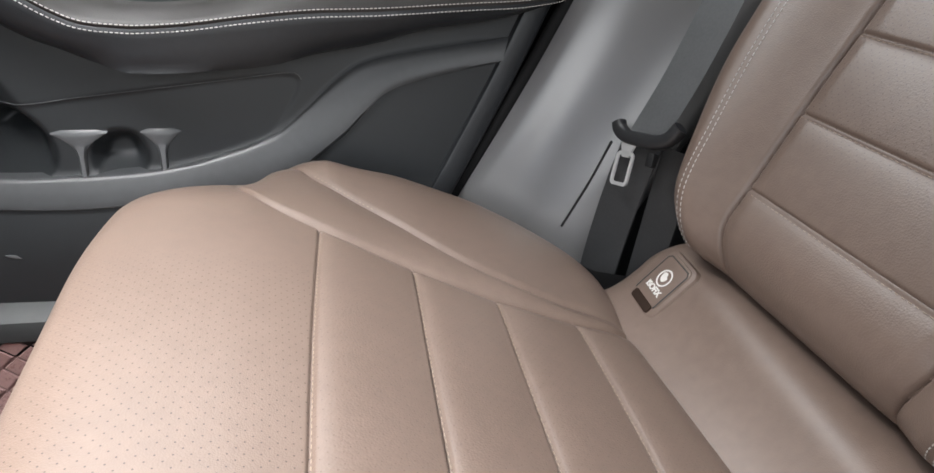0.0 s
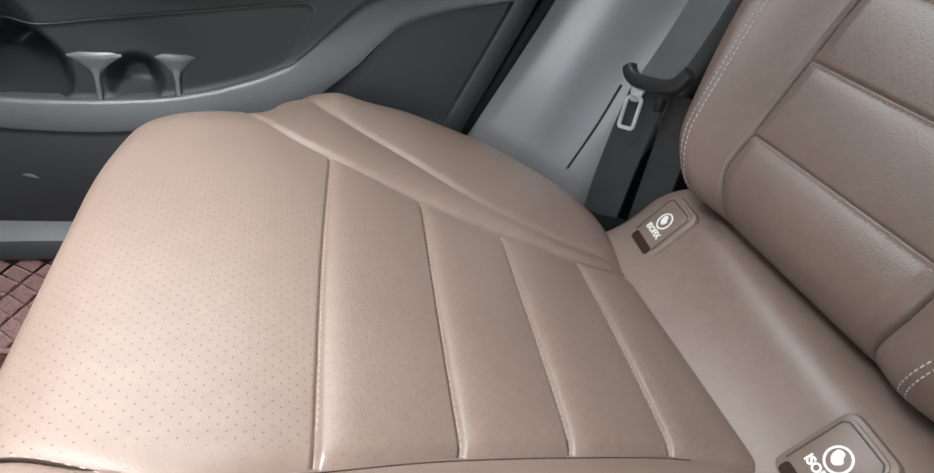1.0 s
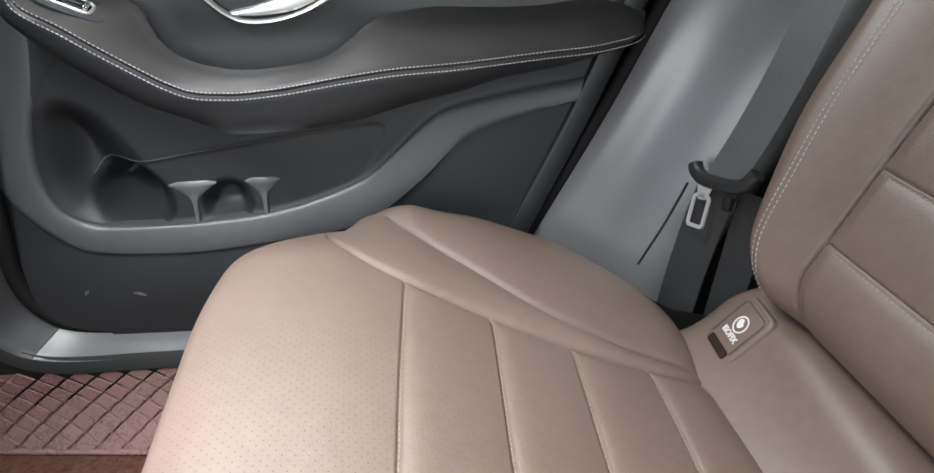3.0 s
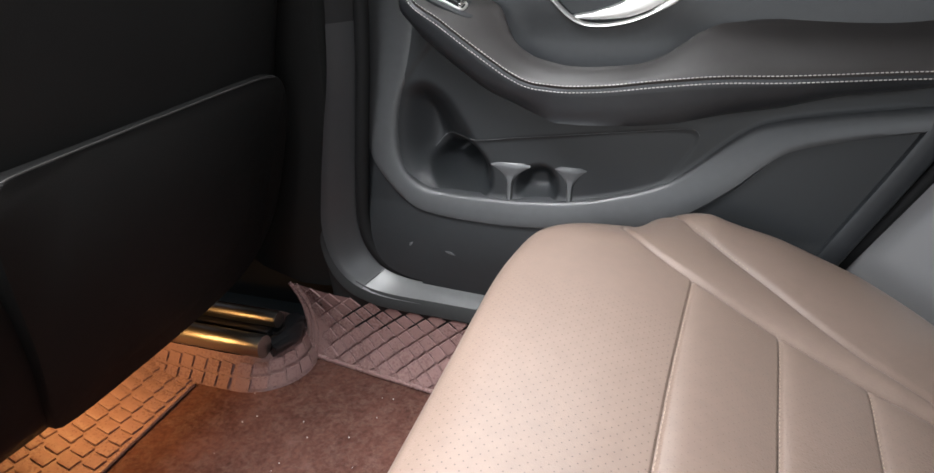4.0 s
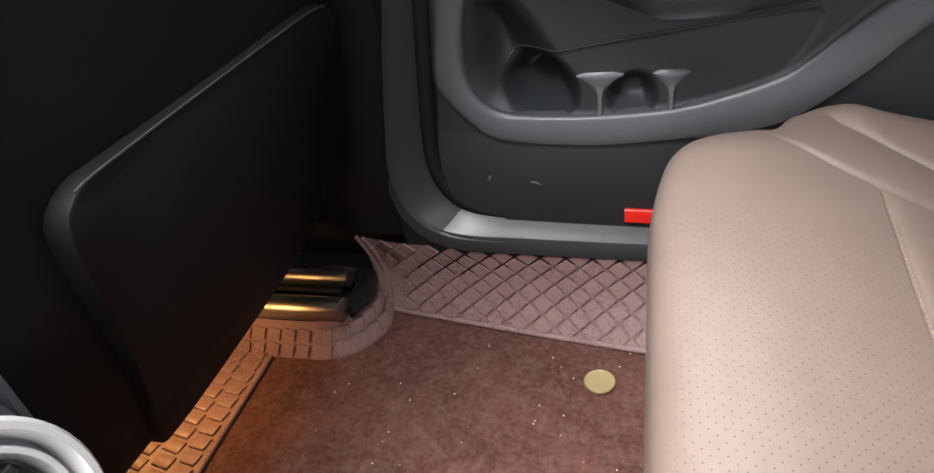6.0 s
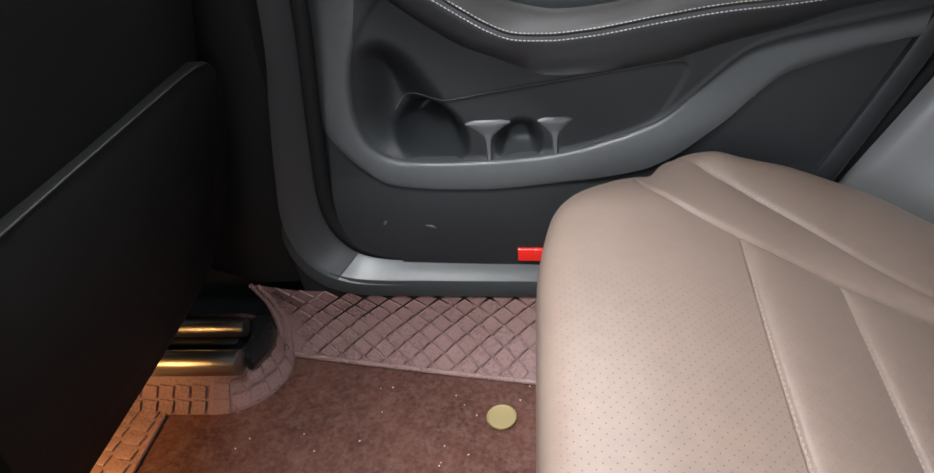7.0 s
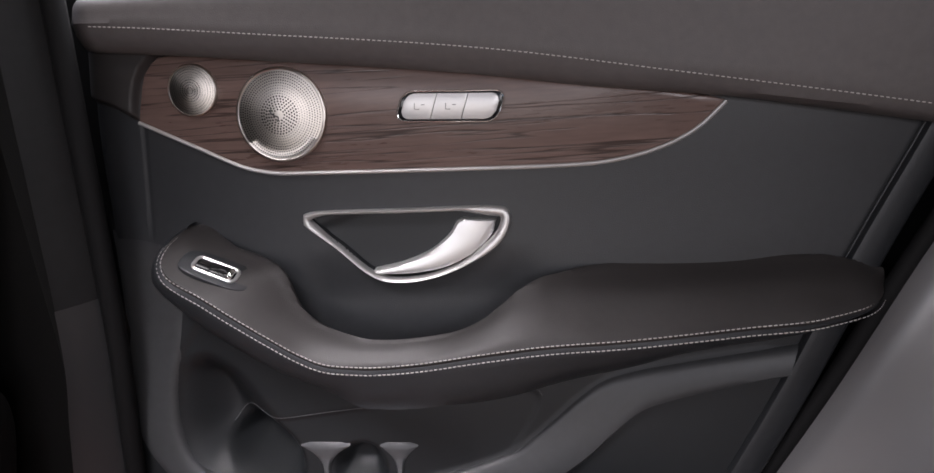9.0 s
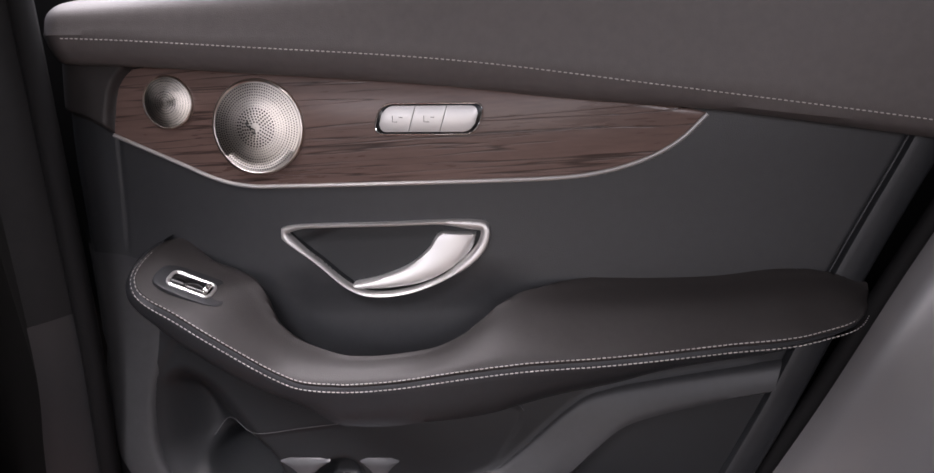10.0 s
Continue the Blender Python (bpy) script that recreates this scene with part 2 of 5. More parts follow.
def link_mesh(name, verts, faces, material, parent=None, label="", smooth=True, uv=None):
    me = bpy.data.meshes.new(name)
    off = parent_place(parent)
    me.from_pydata([(v[0] - off[0], v[1] - off[1], v[2] - off[2]) for v in verts], [], faces)
    me.materials.append(material)
    if uv is not None:
        lay = me.uv_layers.new(name="UVMap")
        for poly in me.polygons:
            for li in poly.loop_indices:
                lay.data[li].uv = uv[me.loops[li].vertex_index]
    if smooth:
        me.polygons.foreach_set("use_smooth", [True] * len(me.polygons))
    me.update()
    ob = new(name, me)
    if parent is not None:
        ob.parent = parent
    if label:
        ob["label"] = label
    return ob


def parent_place(parent):
    p = Vector((0, 0, 0))
    while parent is not None:
        p = p + Vector(parent.location)
        parent = parent.parent
    return p


def part(name, bm, material, parent=None, label="", smooth=True):
    """Links a bmesh, built in world coordinates, as one mesh under a thing or part."""
    bmesh.ops.recalc_face_normals(bm, faces=bm.faces[:])
    off = parent_place(parent)
    bmesh.ops.translate(bm, verts=bm.verts[:], vec=-off)
    me = bpy.data.meshes.new(name)
    bm.to_mesh(me)
    bm.free()
    me.materials.append(material)
    if smooth:
        me.polygons.foreach_set("use_smooth", [True] * len(me.polygons))
        me.set_sharp_from_angle(angle=radians(40))
    ob = new(name, me)
    if parent is not None:
        ob.parent = parent
    if label:
        ob["label"] = label
    return ob


def spline(pts, n, closed=False):
    """Evenly spaced points on a smooth curve through the control points."""
    p = np.array(pts, float)
    if closed:
        p = np.vstack([p[-1], p, p[0], p[1]])
    else:
        p = np.vstack([2 * p[0] - p[1], p, 2 * p[-1] - p[-2]])
    out = []
    for i in range(1, len(p) - 2):
        a, b, c, d = p[i - 1], p[i], p[i + 1], p[i + 2]
        for k in range(24):
            t = k / 24
            out.append(0.5 * (2 * b + (c - a) * t + (2 * a - 5 * b + 4 * c - d) * t * t + (3 * b - a - 3 * c + d) * t ** 3))
    out.append(p[-2])
    out = np.array(out)
    seg = np.r_[0, np.cumsum(np.linalg.norm(np.diff(out, axis=0), axis=1))]
    want = np.linspace(0, seg[-1], n + 1 if closed else n)
    res = np.stack([np.interp(want, seg, out[:, j]) for j in range(out.shape[1])], 1)
    return res[:-1] if closed else res


def curve(pts):
    """A smooth function through (x, value) pairs."""
    q = np.array(pts, float)
    fine = np.linspace(q[0, 0], q[-1, 0], 400)
    h = np.diff(q[:, 0])
    d = np.diff(q[:, 1]) / h
    m = np.r_[d[0], (d[:-1] * h[1:] + d[1:] * h[:-1]) / (h[1:] + h[:-1]), d[-1]]
    i = np.clip(np.searchsorted(q[:, 0], fine, side="right") - 1, 0, len(h) - 1)
    t = (fine - q[i, 0]) / h[i]
    val = ((2 * t ** 3 - 3 * t ** 2 + 1) * q[i, 1] + (t ** 3 - 2 * t ** 2 + t) * h[i] * m[i]
           + (-2 * t ** 3 + 3 * t ** 2) * q[i + 1, 1] + (t ** 3 - t ** 2) * h[i] * m[i + 1])
    return lambda x: np.interp(x, fine, val)


def step(a, b, x):
    t = np.clip((x - a) / (b - a), 0, 1)
    return t * t * (3 - 2 * t)


def grid_faces(nu, nv, close_u=False, close_v=False):
    f = []
    for i in range(nu if close_u else nu - 1):
        for j in range(nv if close_v else nv - 1):
            f.append((i * nv + j, i * nv + (j + 1) % nv, ((i + 1) % nu) * nv + (j + 1) % nv, ((i + 1) % nu) * nv + j))
    return f


def loft(name, rows, material, parent=None, label="", close_v=False, cap=False):
    """A skin over rows of points."""
    rows = np.array(rows, float)
    nu, nv = rows.shape[:2]
    faces = grid_faces(nu, nv, close_v=close_v)
    if cap:
        faces += [tuple(range(nv)), tuple((nu - 1) * nv + j for j in reversed(range(nv)))]
    bm = bmesh.new()
    vs = [bm.verts.new(p) for p in rows.reshape(-1, 3)]
    for f in faces:
        try:
            bm.faces.new([vs[k] for k in f])
        except ValueError:
            pass
    bmesh.ops.remove_doubles(bm, verts=bm.verts[:], dist=1e-6)
    return part(name, bm, material, parent, label)


def ring_frames(path, up, closed):
    p = np.array(path, float)
    if closed:
        tan = np.roll(p, -1, 0) - np.roll(p, 1, 0)
    else:
        tan = np.gradient(p, axis=0)
    tan /= np.linalg.norm(tan, axis=1)[:, None] + 1e-12
    upv = np.broadcast_to(np.array(up, float), p.shape)
    side = np.cross(tan, upv)
    side /= np.linalg.norm(side, axis=1)[:, None] + 1e-12
    nor = np.cross(side, tan)
    return p, side, nor


def sweep(name, path, profile, material, parent=None, label="", up=(0, -1, 0), closed=False):
    """A profile of (across, out) pairs drawn along a path; 'out' points along up."""
    p, side, nor = ring_frames(path, up, closed)
    prof = np.array(profile, float)
    rows = p[:, None, :] + prof[None, :, 0, None] * side[:, None, :] + prof[None, :, 1, None] * nor[:, None, :]
    nu, nv = rows.shape[:2]
    faces = grid_faces(nu, nv, close_u=closed, close_v=True)
    if not closed:
        faces += [tuple(range(nv)), tuple((nu - 1) * nv + j for j in reversed(range(nv)))]
    bm = bmesh.new()
    vs = [bm.verts.new(q) for q in rows.reshape(-1, 3)]
    for f in faces:
        bm.faces.new([vs[k] for k in f])
    return part(name, bm, material, parent, label)


def circle(r, n=8, flat=1.0):
    return [(r * math.cos(2 * math.pi * k / n), flat * r * math.sin(2 * math.pi * k / n)) for k in range(n)]


def inset(poly, d):
    p = np.array(poly, float)
    e = np.roll(p, -1, 0) - p
    nrm = np.stack([-e[:, 1], e[:, 0]], 1)
    nrm /= np.linalg.norm(nrm, axis=1)[:, None] + 1e-12
    v = nrm + np.roll(nrm, 1, 0)
    v /= np.maximum((v * v).sum(1), 0.8)[:, None] / 2 + 1e-12
    area = 0.5 * np.sum(p[:, 0] * np.roll(p[:, 1], -1) - np.roll(p[:, 0], -1) * p[:, 1])
    return p + v * d * (1 if area > 0 else -1)


def plate(name, outline, place, depth, bevel, material, parent=None, label="", dome=0.0):
    """A flat piece with rounded rims: outline in 2D, place(a, b, h) lays it in the world, h grows out of the surface."""
    o = np.array(outline, float)
    bm = bmesh.new()
    loops = []
    for d, h in ((0, -depth), (0, -bevel), (bevel * 0.3, -bevel * 0.3), (bevel, 0)):
        loops.append([bm.verts.new(place(a, b, h)) for a, b in inset(o, d)])
    n = len(o)
    for u, v in zip(loops, loops[1:]):
        for k in range(n):
            bm.faces.new((u[k], u[(k + 1) % n], v[(k + 1) % n], v[k]))
    inner = inset(o, bevel)
    if dome:
        c = inner.mean(0)
        prev = loops[-1]
        for f in (0.75, 0.45, 0.18):
            ring = [bm.verts.new(place(*(c + (q - c) * f), dome * (1 - f * f))) for q in inner]
            for k in range(n):
                bm.faces.new((prev[k], prev[(k + 1) % n], ring[(k + 1) % n], ring[k]))
            prev = ring
        bm.faces.new(prev)
    else:
        bm.faces.new(loops[-1])
    bm.faces.new(list(reversed(loops[0])))
    return part(name, bm, material, parent, label)


def box(name, lo, hi, material, parent=None, label="", bevel=0.004, segs=2):
    bm = bmesh.new()
    bmesh.ops.create_cube(bm, size=1)
    lo, hi = Vector(lo), Vector(hi)
    for v in bm.verts:
        v.co = Vector([(lo[i] + hi[i]) / 2 + v.co[i] * (hi[i] - lo[i]) for i in range(3)])
    if bevel:
        bmesh.ops.bevel(bm, geom=bm.edges[:], offset=bevel, segments=segs, profile=0.5, affect="EDGES")
    return part(name, bm, material, parent, label)


def rounded(w, h, r, n=5):
    out = []
    for cx, cy, a0 in ((w / 2 - r, h / 2 - r, 0), (-w / 2 + r, h / 2 - r, 90), (-w / 2 + r, -h / 2 + r, 180), (w / 2 - r, -h / 2 + r, 270)):
        for k in range(n + 1):
            a = radians(a0 + 90 * k / n)
            out.append((cx + r * math.cos(a), cy + r * math.sin(a)))
    return out


def stitches(name, path, normals, parent, length=0.0042, gap=0.0018, r=0.0005, material=None, label="row of pale thread stitches"):
    """A row of short raised thread stitches along a path."""
    p = np.array(path, float)
    nr = np.broadcast_to(np.array(normals, float), p.shape)
    seg = np.r_[0, np.cumsum(np.linalg.norm(np.diff(p, axis=0), axis=1))]
    verts, faces = [], []
    s = 0.0
    while s + length < seg[-1]:
        ends = []
        for q in (s, s + length * 0.5, s + length):
            ends.append(np.array([np.interp(q, seg, p[:, j]) for j in range(3)]))
        n = np.array([np.interp(s, seg, nr[:, j]) for j in range(3)])
        n /= np.linalg.norm(n)
        t = ends[2] - ends[0]
        t /= np.linalg.norm(t) + 1e-12
        b = np.cross(t, n)
        base = len(verts)
        for c, w, h in ((ends[0], 0.5, 0.0), (ends[1], 1.0, 1.0), (ends[2], 0.5, 0.0)):
            for a, o in ((-1, 0), (-0.6, 0.9), (0.6, 0.9), (1, 0)):
                verts.append(c + b * r * a * (0.6 + 0.4 * w) + n * (r * o * (0.4 + 0.6 * h) + r * 0.3 * h))
        for i in range(2):
            for j in range(3):
                faces.append((base + i * 4 + j, base + i * 4 + j + 1, base + i * 4 + 4 + j + 1, base + i * 4 + 4 + j))
        s += length + gap
    ob = link_mesh(name, verts, faces, material or thread, parent, label)
    return tagged(ob, kind="stuff")


# ---- the closed car body around ----
def wall(name, lo, hi, material, label):
    return tagged(box(name, lo, hi, material, bevel=0.0), label, name.split("_")[0], kind="structure")


wall("floor", (-1.6, -0.9, -0.06), (1.2, 0.9, -0.012), rubber, "dark car floor under the mats")
def ceiling():
    bm = bmesh.new()
    for lo, hi in (((-1.3, -0.8), (-0.55, 0.86)), ((-0.05, -0.8), (1.2, 0.86)), ((-0.55, -0.8), (-0.05, -0.18)), ((-0.55, 0.42), (-0.05, 0.86))):
        m = Matrix.Translation(((lo[0] + hi[0]) / 2, (lo[1] + hi[1]) / 2, 1.275)) @ Matrix.Diagonal((hi[0] - lo[0], hi[1] - lo[1], 0.03, 1))
        bmesh.ops.create_cube(bm, size=1, matrix=m)
    tagged(part("ceiling", bm, headlining, None, smooth=False), "pale grey roof lining with an opening for the added overhead lamp", "ceiling", kind="structure")
    # Unseen opaque lid, added to close the opening above the overhead lamp.
    tagged(box("roof_lamp_lid", (-0.56, -0.19, 1.292), (-0.04, 0.43, 1.300), gloss_black, bevel=0.001), "unseen opaque black lid added over the overhead lamp", "window", kind="structure")


ceiling()
wall("wall_front", (-1.62, -0.9, 0.0), (-1.56, 0.9, 0.8), rubber, "dark dashboard bulkhead")
wall("wall_rear", (1.12, -0.9, 0.0), (1.18, 0.9, 0.9), rubber, "dark rear load bay wall")
wall("wall_side", (-1.6, 0.84, 0.0), (1.2, 0.9, 0.86), rubber, "outer skin of the car's side")
wall("wall_open_side_front", (-1.6, -0.9, 0.0), (-0.55, -0.86, 0.86), rubber, "car side ahead of the open door")
wall("wall_open_side_rear", (0.62, -0.9, 0.0), (1.2, -0.86, 0.9), rubber, "car side behind the open door")


# ---- the rear door ----
door_curve = curve([(0.05, 0.708), (0.2, 0.727), (0.3, 0.742), (0.4, 0.756), (0.53, 0.775), (0.59, 0.783), (0.69, 0.790), (1.0, 0.81)])


def door_y(z):
    return door_curve(z)


def on_door(out=0.0):
    """Lays 2D (x, z) pieces on the door's slanting inner face, h metres into the cabin."""
    return lambda a, b, h: (a, door_y(b) - out - h, b)


door = tagged(empty("door", (-0.05, 0.80, 0.16)),
              "closed black car door panel with wooden trim, chrome handle and leather armrest", "car door")

# front edge and rear edge of the trim panel, by height
front_x = curve([(0.14, -0.398), (0.25, -0.418), (0.31, -0.415), (0.38, -0.407), (0.44, -0.402), (0.51, -0.399), (0.60, -0.400), (0.70, -0.395), (0.75, -0.388), (0.80, -0.380), (0.90, -0.37)])
rear_x = curve([(0.14, 0.13), (0.29, 0.213), (0.40, 0.272), (0.53, 0.335), (0.65, 0.395), (0.80, 0.45), (0.90, 0.47)])

lip = [(-0.322, 0.585), (-0.326, 0.52), (-0.332, 0.480), (-0.340, 0.452), (-0.348, 0.430), (-0.354, 0.402), (-0.355, 0.366), (-0.346, 0.331), (-0.324, 0.310), (-0.288, 0.300), (-0.202, 0.2975), (-0.118, 0.302),
       (-0.049, 0.316), (0.005, 0.335), (0.030, 0.352), (0.055, 0.374), (0.085, 0.400), (0.114, 0.417), (0.165, 0.429), (0.249, 0.442), (0.302, 0.4495)]
foot = [(-0.399, 0.585), (-0.398, 0.52), (-0.399, 0.48), (-0.401, 0.452), (-0.402, 0.430), (-0.402, 0.400), (-0.397, 0.360), (-0.377, 0.322), (-0.340, 0.285), (-0.300, 0.270), (-0.204, 0.263), (-0.117, 0.268),
        (-0.030, 0.276), (0.022, 0.291), (0.082, 0.334), (0.108, 0.360), (0.135, 0.385), (0.165, 0.397), (0.214, 0.409), (0.260, 0.418), (0.292, 0.4235)]
lip_c, foot_c = spline(lip, 110), spline(foot, 110)


def poly_inside(X, Z, poly):
    """Signed distance to a closed outline: positive within."""
    p = np.array(poly, float)
    q = np.roll(p, -1, 0)
    best = np.full(X.shape, 1e9)
    odd = np.zeros(X.shape, bool)
    for (ax, az), (bx, bz) in zip(p, q):
        ex, ez = bx - ax, bz - az
        t = np.clip(((X - ax) * ex + (Z - az) * ez) / (ex * ex + ez * ez + 1e-12), 0, 1)
        best = np.minimum(best, (X - ax - t * ex) ** 2 + (Z - az - t * ez) ** 2)
        cross_ = ((az > Z) != (bz > Z)) & (X < (bx - ax) * (Z - az) / (bz - az + 1e-12) + ax)
        odd ^= cross_
    return np.sqrt(best) * np.where(odd, 1, -1)


cavity = spline([(-0.316, 0.337), (-0.308, 0.352), (-0.294, 0.365), (-0.268, 0.3735), (-0.231, 0.3745), (-0.191, 0.380), (-0.153, 0.385), (-0.114, 0.390), (-0.02, 0.402), (0.030, 0.405), (0.040, 0.396), (0.030, 0.372),
                 (0.0, 0.332), (-0.05, 0.309), (-0.118, 0.282), (-0.202, 0.274), (-0.250, 0.276), (-0.288, 0.292), (-0.309, 0.319)], 110, closed=True)
hollow = spline([(-0.357, 0.362), (-0.353, 0.414), (-0.341, 0.440), (-0.314, 0.449), (-0.285, 0.434), (-0.264, 0.409), (-0.243, 0.376), (-0.235, 0.345), (-0.25, 0.315), (-0.29, 0.297), (-0.326, 0.306), (-0.347, 0.329)], 80, closed=True)
bottle_well = spline([(-0.313, 0.334), (-0.302, 0.352), (-0.282, 0.366), (-0.262, 0.371), (-0.243, 0.367), (-0.227, 0.353), (-0.216, 0.330), (-0.218, 0.306), (-0.235, 0.295), (-0.26, 0.294), (-0.290, 0.301), (-0.306, 0.315)], 60, closed=True)
cup_well = spline([(-0.186, 0.318), (-0.179, 0.336), (-0.166, 0.345), (-0.150, 0.348), (-0.136, 0.343), (-0.127, 0.330), (-0.125, 0.310), (-0.138, 0.297), (-0.168, 0.297), (-0.182, 0.302)], 40, closed=True)
pocket = spline(lip[3:] + [(0.30, 0.60), (0.0, 0.62), (-0.22, 0.56), (-0.30, 0.50)], 160, closed=True)


def panel_sink(X, Z):
    """Depth of the pocket, its oval hollow and its cup wells behind the door's face."""
    inside = step(-0.004, 0.006, poly_inside(X, Z, pocket))
    dcav = poly_inside(X, Z, cavity)
    dish = step(-0.003, 0.055, poly_inside(X, Z, hollow))
    bowl = 0.0016 * step(-0.002, 0.004, dcav)
    # leaning bottle well at the front end, then the well between the fins
    bowl = bowl + 0.052 * step(-0.002, 0.028, poly_inside(X, Z, bottle_well)) + 0.026 * step(-0.002, 0.020, poly_inside(X, Z, cup_well))
    soft = 0.044 * dish
    sink = inside * 0.003 + soft + bowl
    return sink, inside


def lower_panel():
    """Moulded lower door with the map pocket and its oval hollow sunk into it."""
    nx, nz = 320, 190
    zs = np.linspace(0.150, 0.60, nz)
    u = np.linspace(0, 1, nx)
    Z = np.repeat(zs[:, None], nx, 1)
    fx, rx = front_x(zs), rear_x(zs)
    corner = 0.085
    k = np.clip((0.165 + corner - zs) / corner, 0, 1)
    fx = fx + corner * (1 - np.sqrt(np.clip(1 - k ** 2, 0, 1)))
    X = fx[:, None] + (rx - fx)[:, None] * u[None, :]
    sink, inside = panel_sink(X, Z)
    Y = door_y(Z) + sink
    Y = Y - 0.005 * np.sin(np.clip((Z - 0.14) / 0.14, 0, 1) * np.pi) * (1 - inside)
    verts = np.stack([X, Y, Z], 2).reshape(-1, 3)
    return link_mesh("lower_panel", verts.tolist(), grid_faces(nz, nx), black_plastic, door, "black moulded plastic with a sunken map pocket")


lower_panel()


def ribbon():
    """Grey satin band that is the pocket's rim and runs up under the armrest."""
    rows = []
    n = len(lip_c)
    for k, ((ax, az), (bx, bz)) in enumerate(zip(lip_c, foot_c)):
        ya, yb = door_y(az), door_y(bz)
        w = 1.0 - 0.75 * step(n * 0.24, n * 0.1, k)
        rows.append([(ax + (ax - bx) * 0.08, ya + 0.030 - 0.019 * step(-0.33, -0.29, ax) * step(-0.04, -0.08, ax), az + (az - bz) * 0.08), (ax + (ax - bx) * 0.05, ya + 0.006, az + (az - bz) * 0.05), (ax + (bx - ax) * 0.02, ya + 0.002 - 0.003 * w, az + (bz - az) * 0.02),
                     (ax + (bx - ax) * 0.14, ya - 0.004 * w, az + (bz - az) * 0.14),
                     (ax + (bx - ax) * 0.5, (ya + yb) / 2 - 0.0065 * w, az + (bz - az) * 0.5),
                     (ax + (bx - ax) * 0.9, yb - 0.0075 * w, az + (bz - az) * 0.9), (bx, yb - 0.0055 * w, bz), (bx + (bx - ax) * 0.05, yb + 0.006, bz + (bz - az) * 0.05)])
    rows = np.array(rows)
    fine = np.array([spline(r, 20) for r in rows])
    loft("pocket_rim", fine, grey_plastic, door, "grey satin plastic rim band of the map pocket")


ribbon()

# the pocket's thin parting line and the cup-holder fins
seam_line = spline([(-0.3115, 0.350), (-0.2955, 0.3675), (-0.268, 0.3735), (-0.231, 0.3750), (-0.191, 0.3805), (-0.153, 0.3850), (-0.114, 0.3895), (-0.034, 0.3990), (0.017, 0.4055), (0.036, 0.406), (0.042, 0.399)], 70)
seam_sink, _ = panel_sink(seam_line[:, 0], seam_line[:, 1])
sweep("pocket_seam", [(x, door_y(z) + sk - 0.0002, z) for (x, z), sk in zip(seam_line, seam_sink)], circle(0.0005, 6), fin_grey, door)


def fin(cx, w):
    z0, z1 = 0.290, 0.343
    rows = []
    for k, t in enumerate(np.linspace(0, 1, 16)):
        z = z0 + (z1 - z0) * t
        half = 0.0040 + (w / 2 - 0.0040) * max(0, (t - 0.45) / 0.55) ** 2.6
        y = door_y(z) + 0.0005 + 0.001 * t
        rows.append([(cx - half, y + 0.028, z), (cx - half * 0.94, y + 0.002, z), (cx - half * 0.5, y - 0.001, z), (cx + half * 0.5, y - 0.001, z), (cx + half * 0.94, y + 0.002, z), (cx + half, y + 0.028, z)])
    last = rows[-1]
    rows.append([(p[0], p[1] + 0.004, p[2] + 0.004) for p in last])
    rows.append([(p[0], door_y(z1) + 0.03, p[2] + 0.005) for p in last])
    loft("cup_fin", rows, fin_grey, door, "flared grey cup-holder fin")


fin(-0.192, 0.058)
fin(-0.111, 0.044)

# scuffs on the lower door
for cx, cz, w, a in ((-0.273, 0.215, 0.016, -14), (-0.333, 0.222, 0.008, 60), (-0.405, 0.25, 0.010, 0)):
    pl = [(cx + p * math.cos(radians(a)) - q * math.sin(radians(a)), cz + p * math.sin(radians(a)) + q * math.cos(radians(a)))
          for p, q in ((-w / 2, 0), (-w / 4, 0.0016), (w * 0.1, 0.0022), (w / 2, -0.0008), (w * 0.15, -0.0018), (-w * 0.3, -0.0012))]
    plate("scuff_mark", pl, on_door(0.0075), 0.0006, 0.0001, fin_grey, door, "small pale scuff")
plate("red_reflector", [(-0.162, 0.1615), (-0.062, 0.1575), (-0.062, 0.1755), (-0.162, 0.179)], on_door(0.008), 0.006, 0.0015, red_lens, door, "red reflector strip")


# ---- leather insert above the armrest, sunk to a scoop under the handle ----
handle_line = spline([(-0.1857, 0.5890), (-0.1734, 0.5962), (-0.0797, 0.5952), (0.0017, 0.5942), (0.0192, 0.5870), (0.0141, 0.5653), (-0.0086, 0.5458), (-0.0539, 0.5272),
                      (-0.0951, 0.5226), (-0.1229, 0.5313), (-0.1548, 0.5591), (-0.1826, 0.5808)], 90, closed=True)


